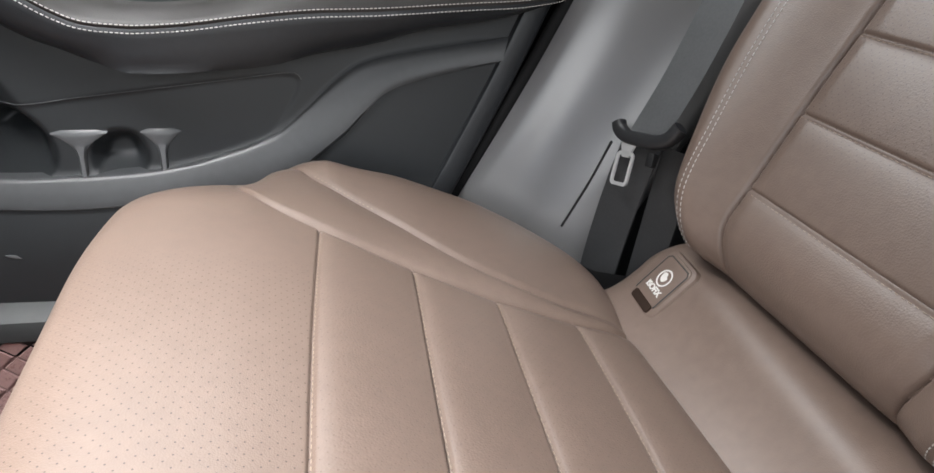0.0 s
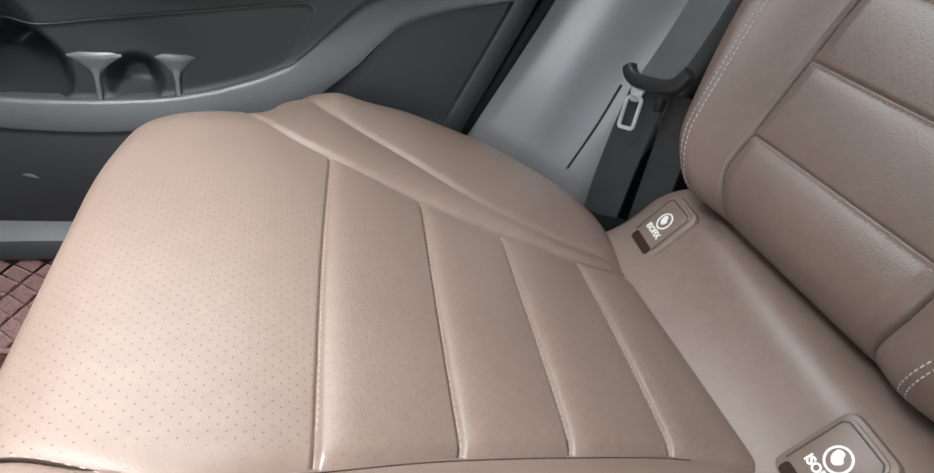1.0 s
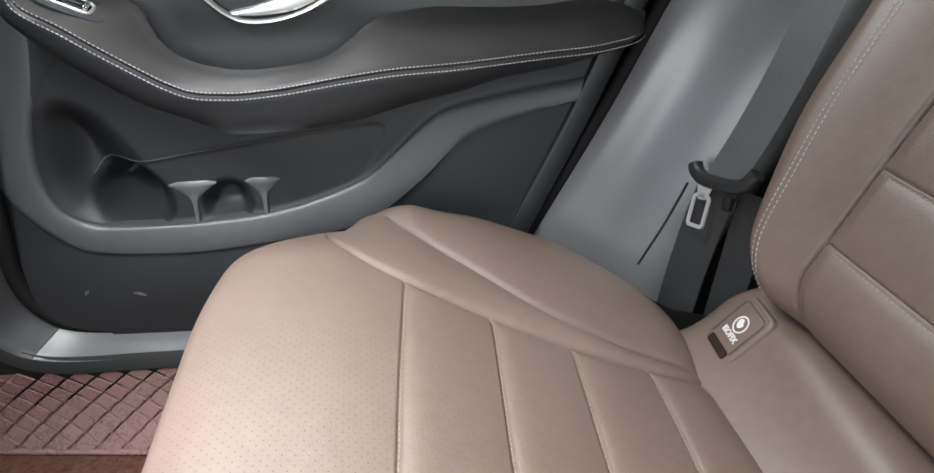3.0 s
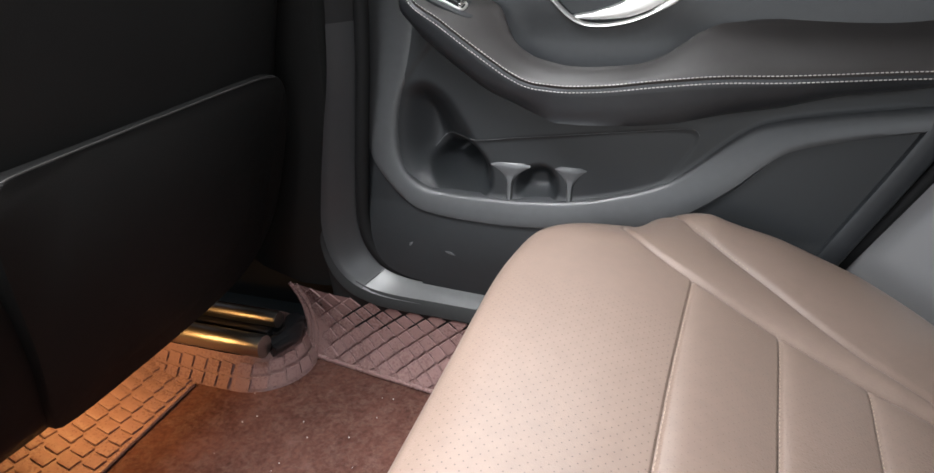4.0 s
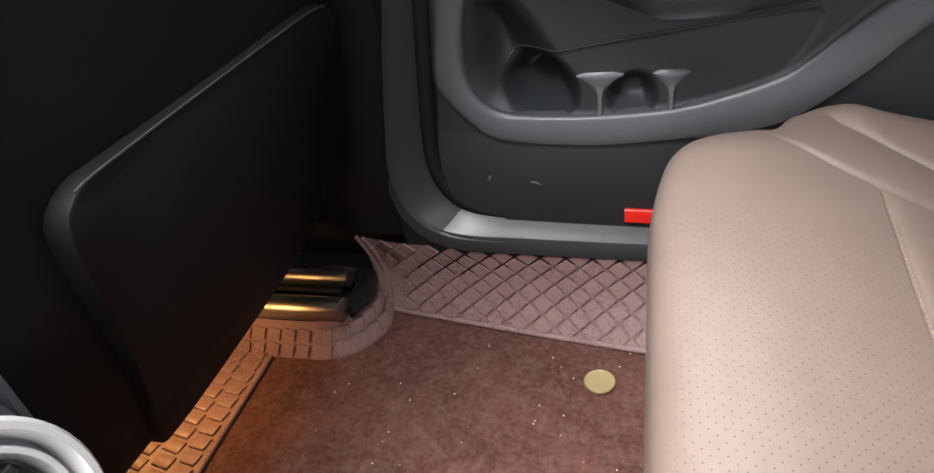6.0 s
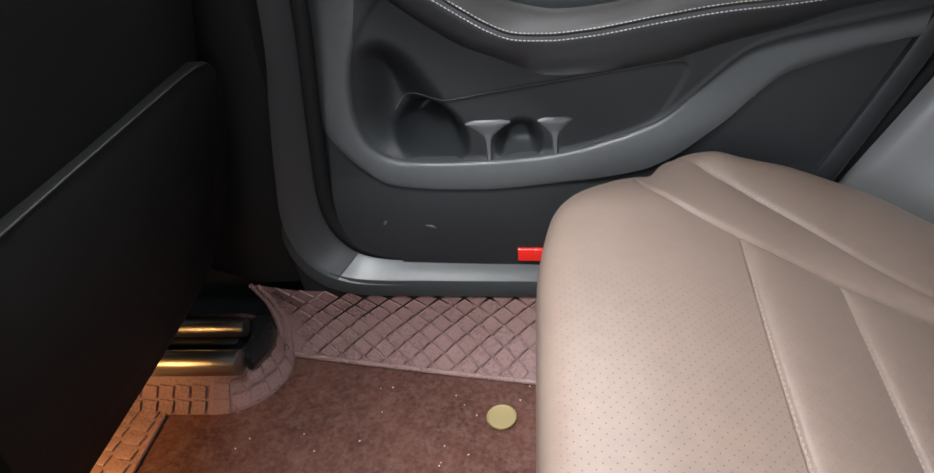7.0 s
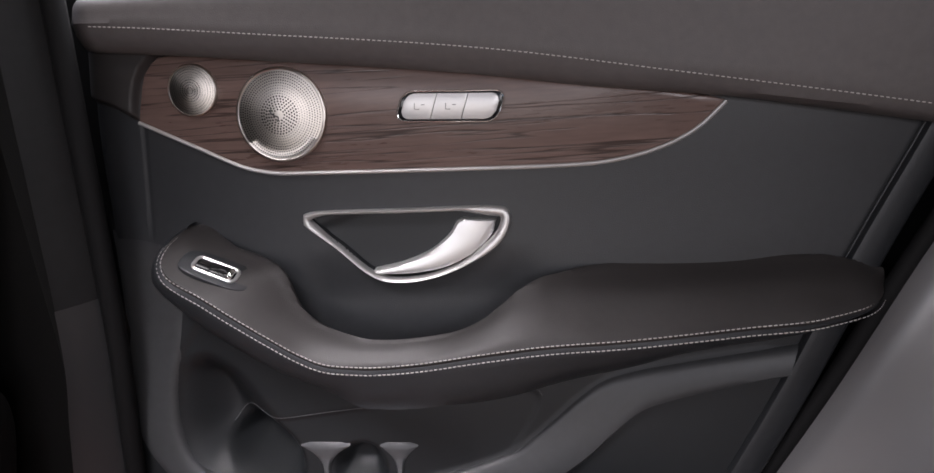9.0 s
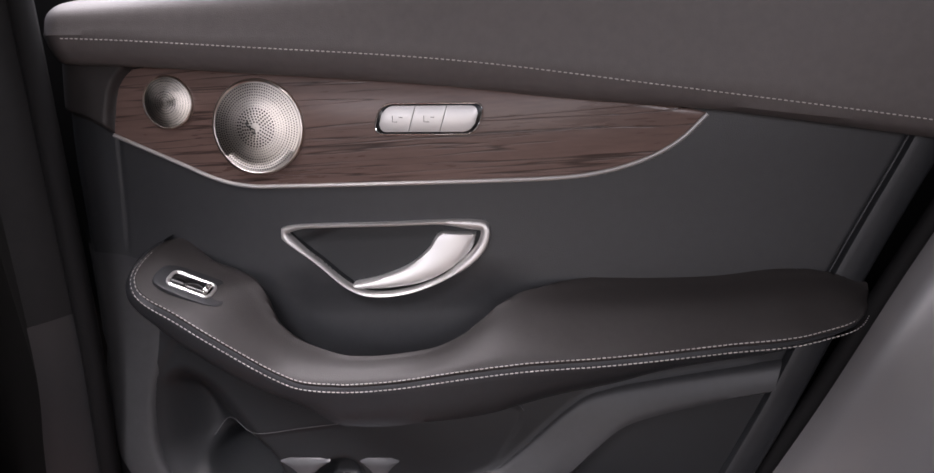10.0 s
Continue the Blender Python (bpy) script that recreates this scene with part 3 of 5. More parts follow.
def insert_panel():
    nx, nz = 380, 170
    u = np.linspace(0, 1, nx)[None, :]
    v = np.linspace(0, 1, nz)[:, None]
    low = curve([(-0.45, 0.575), (-0.32, 0.568), (-0.25, 0.53), (-0.20, 0.49), (-0.15, 0.455), (0.20, 0.465), (0.48, 0.50)])
    X = -0.38 + 0.78 * u + 0 * v
    Z = low(X) + (0.80 - low(X)) * v
    fx, rx = front_x(Z), rear_x(Z)
    X = fx + (rx - fx) * u
    Y = door_y(Z) - 0.006
    Y = Y + 0.008 * step(0.56, 0.50, Z) * step(-0.215, -0.17, X) * step(0.07, 0.0, X)
    # parting groove near the front edge
    gx = -0.352 + (Z - 0.58) * 0.11
    Y = Y + 0.0012 * np.exp(-((X - gx) / 0.0022) ** 2) * step(0.57, 0.60, Z) * step(0.70, 0.69, Z)
    edge_l = np.clip(1 - (X - fx) / 0.018, 0, 1)
    Y = Y + 0.016 * (1 - np.sqrt(np.clip(1 - edge_l ** 2, 0, 1)))
    # raised frame round the wood's front end
    surround = [(-0.43, 0.728), (-0.392, 0.7185), (-0.367, 0.710), (-0.3425, 0.695), (-0.3385, 0.715), (-0.3325, 0.732), (-0.3255, 0.743), (-0.316, 0.7515), (-0.30, 0.756), (-0.27, 0.755), (-0.27, 0.82), (-0.43, 0.82)]
    Y = Y - 0.0085 * step(-0.001, 0.006, poly_inside(X, Z, surround))
    gr = rear_x(Z) - 0.012
    Y = Y + 0.006 * np.exp(-((X - gr) / 0.003) ** 2)
    hole = poly_inside(X, Z, inset(handle_line, 0.003)) > 0
    verts = np.stack([X, Y, Z], 2).reshape(-1, 3)
    solid = [f for f in grid_faces(nz, nx) if not hole.reshape(-1)[list(f)].all()]
    at_front = (poly_inside(X, Z, surround) > -0.002).reshape(-1)
    for nm, faces, material, lab in (("insert_panel", [f for f in solid if not at_front[f[0]]], insert_leather, "black leather door insert"),
                                     ("wood_surround", [f for f in solid if at_front[f[0]]], brown_black_leather, "brown-black leather round the wood's front end")):
        used = sorted({q for f in faces for q in f})
        idx = {q: k for k, q in enumerate(used)}
        link_mesh(nm, verts[used].tolist(), [tuple(idx[q] for q in f) for f in faces], material, door, lab)


insert_panel()

def rear_flank():
    """Smooth strip along the door's rear edge, rounded back into the gap."""
    rows = []
    for z in np.linspace(0.15, 0.86, 60):
        x, y = float(rear_x(z)), float(door_y(z))
        rows.append(spline([(x - 0.0112, y + 0.002, z), (x - 0.0105, y - 0.0066, z), (x - 0.004, y - 0.0082, z), (x + 0.010, y - 0.0078, z), (x + 0.020, y - 0.004, z), (x + 0.0255, y + 0.010, z), (x + 0.026, y + 0.03, z)], 24))
    loft("rear_flank", rows, black_leather, door, "black rear edge strip of the door")


rear_flank()

stitch_top = curve([(-0.40, 0.788), (-0.353, 0.784), (-0.185, 0.764), (0.02, 0.736), (0.166, 0.708), (0.382, 0.665), (0.50, 0.640)])


def shoulder():
    """Padded door top: a lip over the wood, a stitched edge, then a broad face up to the window."""
    rows = []
    for x in np.concatenate([np.linspace(-0.384, -0.33, 24), np.linspace(-0.325, 0.47, 100)]):
        z = float(stitch_top(x))
        y = 0.752
        tuck = 0.022 - 0.008 * step(0.05, 0.25, x)
        ledge = 0.813
        pts = [(x, y + 0.045, z - tuck - 0.002), (x, y + 0.024, z - tuck - 0.001), (x, y + 0.0145, z - tuck * 0.95), (x, y + 0.009, z - tuck * 0.70), (x, y + 0.004, z - 0.008), (x, y + 0.0022, z - 0.001), (x, y + 0.0005, z + 0.004),
               (x, y + 0.003, z + 0.3 * (ledge - z)), (x, y + 0.008, z + 0.7 * (ledge - z)), (x, y + 0.016, z + 0.93 * (ledge - z)), (x, y + 0.030, ledge + 0.004), (x, y + 0.055, ledge + 0.008), (x, y + 0.085, ledge + 0.008)]
        q = spline(pts, 30)
        r = float(np.clip((-0.352 - x) / 0.032, 0, 1))
        q[:, 1] += 0.034 * (1 - math.sqrt(1 - r * r))
        rows.append(q)
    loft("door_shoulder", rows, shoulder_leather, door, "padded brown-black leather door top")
    path = [(x, 0.7505, float(stitch_top(x)) + 0.0015) for x in np.linspace(-0.35, 0.46, 120)]
    stitches("seam_thread", path, (0, -1, 0.1), door, 0.0029, 0.0018, 0.00048)


shoulder()

# ---- wooden trim with its chrome strip ----
wood_bottom = [(0.2146, 0.6794), (0.1912, 0.6580), (0.1606, 0.6427), (0.1188, 0.6330), (0.0647, 0.6305), (-0.0812, 0.6335), (-0.1750, 0.6361), (-0.2107, 0.6381), (-0.2413, 0.6458), (-0.2811, 0.6651), (-0.3413, 0.6947)]
wood_top = [(-0.3392, 0.7049), (-0.3300, 0.7345), (-0.3198, 0.7478), (-0.3025, 0.7544), (-0.2260, 0.7498), (-0.1475, 0.7416), (0.0157, 0.7202), (0.1198, 0.7019), (0.2024, 0.6835)]
wb = spline(wood_bottom, 70)
wt = spline(wood_top, 50)
plate("wood_trim", np.vstack([wb[::-1], wt[::-1]])[::-1], on_door(0.0095), 0.012, 0.002, wood, door, "open-pore dark brown wood trim")
sweep("chrome_strip", [(x, door_y(z) - 0.010, z - 0.001) for x, z in wb], circle(0.0021, 8), chrome, door, "thin satin chrome strip")


def speaker(cx, cz, r, rows_of_holes):
    """Domed metal speaker grille with rings of punched holes."""
    y0 = door_y(cz) - 0.0095
    def at(rr, a, h):
        x, z = cx + rr * math.cos(a), cz + rr * math.sin(a)
        return (x, y0 - (z - cz) * -0.12 - h, z)
    rows = []
    for rr, h in ((r, -0.004), (r, 0.002), (r * 0.985, 0.0036), (r * 0.95, 0.0042), (r * 0.93, 0.0036), (r * 0.7, 0.0050), (r * 0.4, 0.0062), (r * 0.15, 0.0066), (0.0002, 0.0067)):
        rows.append([at(rr, 2 * math.pi * k / 64, h) for k in range(64)])
    grille = loft("speaker_grille", rows, grille_metal, door, "round brushed metal speaker grille", close_v=True)
    verts, faces = [], []
    for i in range(rows_of_holes):
        f = 0.12 + 0.76 * i / (rows_of_holes - 1)
        rr = r * f
        size = r * (0.021 if f < 0.44 else 0.0115 if f < 0.62 else 0.0150)
        n = max(8, int(2 * math.pi * rr / (r * (0.066 if f < 0.44 else 0.052))))
        h = 0.00685 - 0.0033 * (rr / (r * 0.93)) ** 2 + 0.00035
        for k in range(n):
            a = 2 * math.pi * (k + 0.5 * (i % 2)) / n
            c = Vector(at(rr, a, h))
            base = len(verts)
            for j in range(6):
                b = j * math.pi / 3
                verts.append((c.x + size * math.cos(b), c.y, c.z + size * math.sin(b)))
            faces.append(tuple(base + j for j in range(6)))
    tagged(link_mesh("punched_holes", verts, faces, hole_dark, grille, "rings of small punched holes", smooth=False), kind="stuff")
    return grille


grille_metal = mat("brushed_grille_metal", (0.68, 0.635, 0.585), 0.32, metal=1.0)
gtc = nd(grille_metal, "ShaderNodeTexCoord")
gmp = nd(grille_metal, "ShaderNodeMapping", Scale=(40, 1, 900))
ln(grille_metal, gtc.outputs["Object"], gmp.inputs["Vector"])
gno = nd(grille_metal, "ShaderNodeTexNoise", Scale=1.0, Detail=2.0)
ln(grille_metal, gmp.outputs[0], gno.inputs["Vector"])
gtg = nd(grille_metal, "ShaderNodeTangent")
gtg.direction_type, gtg.axis = "RADIAL", "Y"
ln(grille_metal, gtg.outputs[0], bsdf(grille_metal).inputs["Tangent"])
bsdf(grille_metal).inputs["Anisotropic"].default_value = 0.6
gbp = nd(grille_metal, "ShaderNodeBump", Strength=0.2, Distance=0.0003)
ln(grille_metal, gno.outputs["Fac"], gbp.inputs["Height"])
ln(grille_metal, gbp.outputs[0], bsdf(grille_metal).inputs["Normal"])

hole_dark = mat("hole_shadow", (0.012, 0.011, 0.010), 1.0, spec=0.0)
speaker(-0.2791, 0.7212, 0.025, 9)
big = speaker(-0.1934, 0.6927, 0.0449, 15)
# small maker's plate at the grille's foot, as a plain bar, and the curl at its middle
badge_arc = [(-0.1934 + 0.0425 * math.sin(a), 0.6927 - 0.0425 * math.cos(a)) for a in np.linspace(-0.62, 0.62, 14)]
badge = plate("badge", badge_arc + [(-0.174, 0.6610), (-0.182, 0.6612), (-0.1934, 0.6590), (-0.206, 0.6612), (-0.2135, 0.6605)], on_door(0.0142), 0.004, 0.0006, chrome, big, "small plain metal badge")
for bx, bw in ((-0.2045, 0.006), (-0.1900, 0.018)):
    plate("badge_bar", [(bx - bw / 2, 0.6548), (bx + bw / 2, 0.6548), (bx + bw / 2, 0.6568), (bx - bw / 2, 0.6568)], on_door(0.0146), 0.0005, 0.0001, dark_print, badge)
sweep("curl_mark", [(x, door_y(0.6927) - 0.0167, z) for x, z in spline([(-0.2000, 0.6998), (-0.2015, 0.6957), (-0.1985, 0.6927), (-0.1944, 0.6906), (-0.1964, 0.6866)], 16)], circle(0.0006, 6), dark_print, big)


# ---- seat memory keys in the wood ----
def seat_keys():
    cx, cz, tilt = -0.0302, 0.6901, radians(-3.2)
    def turn(pts):
        return [(cx + p * math.cos(tilt) - q * math.sin(tilt) + 0.30 * q, cz + p * math.sin(tilt) + q * math.cos(tilt)) for p, q in pts]
    frame_plate = plate("key_frame", turn(rounded(0.0970, 0.0281, 0.0105)), on_door(0.0116), 0.005, 0.0008, gloss_black, door, "dark gap round the seat keys")
    rim = [(x, float(door_y(z)) - 0.0122, z) for x, z in turn(rounded(0.0960, 0.0272, 0.0100))]
    sweep("key_rim", rim, circle(0.0007, 8), bright_chrome, frame_plate, "thin chrome rim round the seat keys", closed=True)
    def half(x):
        e = max(0.0, abs(x) - 0.0350)
        return 0.0116 - 0.0095 + math.sqrt(max(0.0, 0.0095 ** 2 - e * e))
    for k, (a, b) in enumerate(((-0.0442, -0.0152), (-0.0147, 0.0137), (0.0142, 0.0442))):
        xs = np.linspace(a, b, 14)
        key = plate("seat_key", turn([(x, half(x)) for x in xs] + [(x, -half(x)) for x in xs[::-1]]), on_door(0.0132), 0.003, 0.0005, silver_key, frame_plate)
        if k < 2:
            m = (a + b) / 2 - 0.004
            for seg in (((m, 0.003), (m + 0.0015, -0.0025), (m + 0.006, -0.0025)), ((m + 0.0065, 0.0015), (m + 0.010, 0.0015))):
                sweep("key_symbol", [(x, door_y(z) - 0.0136, z) for x, z in turn(seg)], circle(0.0003, 6), dark_print, key, up=(0, -1, 0))


seat_keys()


# ---- inner door handle ----
def door_handle():
    bez = handle_line
    inward = (inset(bez, 0.001) - bez) / 0.001
    wide = 0.0042 + 0.0052 * step(-0.035, 0.008, bez[:, 0]) + 0.0030 * step(-0.160, -0.186, bez[:, 0])
    rim = []
    for f, h in ((0.0, -0.003), (0.0, 0.0016), (0.10, 0.0036), (0.30, 0.0044), (0.62, 0.0040), (0.90, 0.0024), (1.0, 0.0006), (1.0, -0.010)):
        rim.append([(x, float(door_y(z)) - 0.008 - h, z) for x, z in bez + inward * (wide * f)[:, None]])
    handle = loft("handle_bezel", rim, chrome, door, "satin chrome bezel round the door handle", close_v=True)
    # bowl behind the bezel
    inn = bez + inward * (wide * 0.96)[:, None]
    c = inn.mean(0)
    rows = []
    for f, d in ((1.0, -0.006), (0.985, 0.004), (0.93, 0.016), (0.8, 0.023), (0.5, 0.026), (0.15, 0.026), (0.005, 0.026)):
        rows.append([(c[0] + (q[0] - c[0]) * f, door_y(c[1] + (q[1] - c[1]) * f) + d, c[1] + (q[1] - c[1]) * f) for q in inn])
    loft("handle_bowl", rows, black_plastic, handle, "dark hollow behind the handle", close_v=True)
    # lever: broad at its hinge, tapering along the bezel's lower edge
    top = spline([(-0.1188, 0.5349), (-0.0900, 0.5406), (-0.0621, 0.5509), (-0.0415, 0.5664), (-0.0333, 0.5787), (-0.0251, 0.5818)], 26)
    bot = spline([(-0.1116, 0.5308), (-0.0848, 0.5308), (-0.0518, 0.5344), (-0.0185, 0.5480), (0.0002, 0.5655), (0.0050, 0.5795)], 26)
    rows = []
    for (ax, az), (bx, bz) in zip(top, bot):
        rows.append([(ax, door_y(az) + 0.012, az), (ax, door_y(az) - 0.006, az), (ax * 0.9 + bx * 0.1, door_y(az) - 0.0095, az * 0.9 + bz * 0.1),
                     ((ax + bx) / 2, door_y((az + bz) / 2) - 0.0105, (az + bz) / 2),
                     (ax * 0.1 + bx * 0.9, door_y(bz) - 0.0085, az * 0.1 + bz * 0.9), (bx, door_y(bz) - 0.005, bz), (bx, door_y(bz) + 0.012, bz)])
    fine = np.array([spline(r, 18) for r in rows])
    loft("handle_lever", fine, lever_chrome, handle, "broad satin chrome pull lever", close_v=True, cap=True)


door_handle()

# ---- armrest ----
arm_top = curve([(-0.336, 0.562), (-0.325, 0.574), (-0.31, 0.580), (-0.291, 0.578), (-0.263, 0.569), (-0.24, 0.560), (-0.215, 0.553), (-0.200, 0.546), (-0.190, 0.528), (-0.182, 0.511), (-0.168, 0.499),
                 (-0.150, 0.493), (-0.118, 0.488), (-0.065, 0.489), (-0.013, 0.498), (0.010, 0.512), (0.034, 0.528), (0.060, 0.533), (0.12, 0.535), (0.219, 0.535), (0.318, 0.534), (0.354, 0.522)])
arm_top_y = curve([(-0.336, 0.764), (-0.215, 0.764), (-0.195, 0.738), (-0.17, 0.728), (0.0, 0.728), (0.04, 0.745), (0.08, 0.762), (0.354, 0.770)])
arm_edge = curve([(-0.336, 0.558), (-0.328, 0.566), (-0.318, 0.568), (-0.300, 0.563), (-0.285, 0.554), (-0.266, 0.540), (-0.239, 0.521), (-0.203, 0.496), (-0.179, 0.480), (-0.154, 0.469), (-0.121, 0.465),
                  (-0.074, 0.467), (-0.009, 0.4755), (0.053, 0.482), (0.11, 0.484), (0.207, 0.490), (0.277, 0.494), (0.322, 0.498), (0.354, 0.502)])
arm_low = curve([(-0.336, 0.554), (-0.325, 0.562), (-0.309, 0.558), (-0.295, 0.541), (-0.255, 0.508), (-0.231, 0.490), (-0.19, 0.455), (-0.142, 0.431), (-0.111, 0.425), (-0.075, 0.424), (0.011, 0.430),
                 (0.07, 0.441), (0.126, 0.450), (0.162, 0.460), (0.261, 0.477), (0.33, 0.497), (0.354, 0.512)])
arm_y = curve([(-0.336, 0.752), (-0.328, 0.735), (-0.318, 0.718), (-0.300, 0.703), (-0.28, 0.700), (-0.25, 0.696), (-0.10, 0.692), (0.0, 0.693), (0.10, 0.697), (0.22, 0.706), (0.30, 0.717), (0.34, 0.740), (0.354, 0.762)])


arm_front_edge = [(-0.297, 0.756, 0.589), (-0.304, 0.732, 0.583), (-0.3075, 0.716, 0.573), (-0.3045, 0.707, 0.5625), (-0.294, 0.702, 0.5515), (-0.266, 0.698, 0.5355), (-0.239, 0.696, 0.517), (-0.203, 0.6945, 0.4930), (-0.179, 0.694, 0.478), (-0.154, 0.6925, 0.468)]
arm_front_low = [(-0.302, 0.768, 0.591), (-0.314, 0.750, 0.583), (-0.322, 0.737, 0.570), (-0.3245, 0.730, 0.556), (-0.319, 0.726, 0.541), (-0.298, 0.723, 0.5195), (-0.270, 0.722, 0.495), (-0.234, 0.722, 0.469), (-0.207, 0.722, 0.452), (-0.176, 0.722, 0.439)]
arm_front_top = [(-0.294, 0.790, 0.586), (-0.291, 0.788, 0.586), (-0.287, 0.786, 0.585), (-0.283, 0.782, 0.583), (-0.276, 0.776, 0.578), (-0.254, 0.765, 0.567), (-0.230, 0.764, 0.557), (-0.203, 0.748, 0.547), (-0.184, 0.734, 0.514), (-0.158, 0.728, 0.4955)]


def armrest():
    rest = np.concatenate([np.linspace(-0.12, 0.30, 24), np.linspace(0.315, 0.354, 6)])
    edge = spline(arm_front_edge + [(x, float(arm_y(x)), float(arm_edge(x))) for x in rest], 260)
    low = spline(arm_front_low + [(x - 0.01 * step(0.0, -0.14, x), float(arm_y(x)) + 0.5 * (float(arm_top_y(x)) - float(arm_y(x))), float(arm_low(x)) - 0.002) for x in rest], 260)
    top = spline(arm_front_top + [(x, float(arm_top_y(x)), float(arm_top(x))) for x in rest], 260)
    upper, lower = [], []
    for e, w, t in zip(edge, low, top):
        r = t - e
        upper.append(spline([t + (0, 0.010, -0.040), t + (0, 0.005, -0.010), t + (0, -0.002, -0.0005), e + (r[0] * 0.82, r[1] * 0.82, r[2] * 0.86 + 0.001), e + (r[0] * 0.48, r[1] * 0.48, r[2] * 0.60 + 0.002),
                             e + (r[0] * 0.18, r[1] * 0.18, r[2] * 0.30 + 0.002), e + (r[0] * 0.04, r[1] * 0.04, r[2] * 0.10 + 0.003), e + (0, -0.0002, 0.0022), e + (0, 0.0016, 0)], 26))
        g = w - e
        lower.append(spline([e + (0, 0.0016, 0), e + (g[0] * 0.06, -0.0004, g[2] * 0.06), e + (g[0] * 0.30, g[1] * 0.02, g[2] * 0.25), e + (g[0] * 0.68, g[1] * 0.20, g[2] * 0.62), e + (g[0] * 0.96, g[1] * 0.60, g[2] * 0.94),
                             w, (w[0] + 0.006, float(door_y(w[2])) + 0.012, w[2] + 0.004)], 20))
    arm = loft("armrest", upper, brown_black_leather, door, "padded black leather armrest top")
    loft("armrest_underside", lower, black_leather, arm, "black leather armrest lower face")
    run = edge[6:-4]
    tan = np.gradient(run, axis=0)
    tan /= np.linalg.norm(tan, axis=1)[:, None]
    face = np.stack([-0.5 * step(-0.27, -0.305, run[:, 0]), np.full(len(run), -1.0), np.full(len(run), 0.25)], 1)
    side = np.cross(face, tan)
    side /= np.linalg.norm(side, axis=1)[:, None]
    for off in (0.0036, -0.0036):
        seams_on = run + side * off + face * 0.0009
        stitches("seam_thread", [tuple(q) for q in seams_on], [tuple(q) for q in face], arm, 0.0030, 0.0014, 0.00054)
    return arm


armrest()


def window_switch():
    def pad(a, b, h):
        # local axes on the armrest's sloping top near the front
        o = Vector((-0.2600, 0.7255, 0.5565))
        ex = Vector((0.91, 0.0, -0.41)).normalized()
        n = Vector((0.3, -0.40, 0.87)).normalized()
        n = (n - ex * n.dot(ex)).normalized()
        ey = n.cross(ex)
        return o + ex * a + ey * b + n * h
    base = plate("switch_pad", spline([(-0.036, 0.0), (-0.030, 0.014), (0.0, 0.018), (0.030, 0.016), (0.038, 0.0), (0.030, -0.013), (0.0, -0.016), (-0.030, -0.013)], 40, closed=True), pad, 0.014, 0.003, black_leather, door, "raised switch pad on the armrest")
    ring = [tuple(pad(a, b, 0.0005)) for a, b in rounded(0.0425, 0.0160, 0.005)]
    up = tuple(Vector(pad(0, 0, 1)) - Vector(pad(0, 0, 0)))
    sweep("switch_bezel", ring, [(-0.0016, -0.001), (-0.0016, 0.0012), (0.0, 0.002), (0.0016, 0.0012), (0.0016, -0.001)], chrome, base, "chrome rim of the window switch", up=up, closed=True)
    plate("switch_well", rounded(0.0405, 0.0140, 0.004), lambda a, b, h: pad(a, b, h + 0.0006), 0.003, 0.0005, gloss_black, base)
    plate("switch_rocker", [(p + 0.006, q) for p, q in rounded(0.024, 0.0115, 0.003)], lambda a, b, h: pad(a, b, h + 0.004 + 0.06 * (a - 0.008)), 0.006, 0.0012, gloss_black, base, "gloss black rocker", dome=0.001)
    plate("rocker_tip", [(p + 0.0155, q) for p, q in rounded(0.005, 0.0115, 0.0015)], lambda a, b, h: pad(a, b, h + 0.0052), 0.004, 0.001, bright_chrome, base, "chrome rocker tip")


window_switch()

# ---- door seal and body frame round the door ----
# inner and outer edge of the trim: x, z, x, z
frame_pairs = [(-0.362, 0.93, -0.386, 0.93), (-0.374, 0.74, -0.398, 0.74), (-0.390, 0.50, -0.414, 0.50), (-0.401, 0.40, -0.432, 0.40), (-0.410, 0.32, -0.448, 0.315), (-0.415, 0.245, -0.457, 0.240),
               (-0.400, 0.197, -0.438, 0.180), (-0.362, 0.170, -0.385, 0.148), (-0.265, 0.160, -0.270, 0.141), (-0.118, 0.153, -0.118, 0.136), (0.05, 0.145, 0.05, 0.127), (0.14, 0.142, 0.14, 0.125)]
frame_run = spline(frame_pairs, 110)
fi, fo = frame_run[:, :2], frame_run[:, 2:]


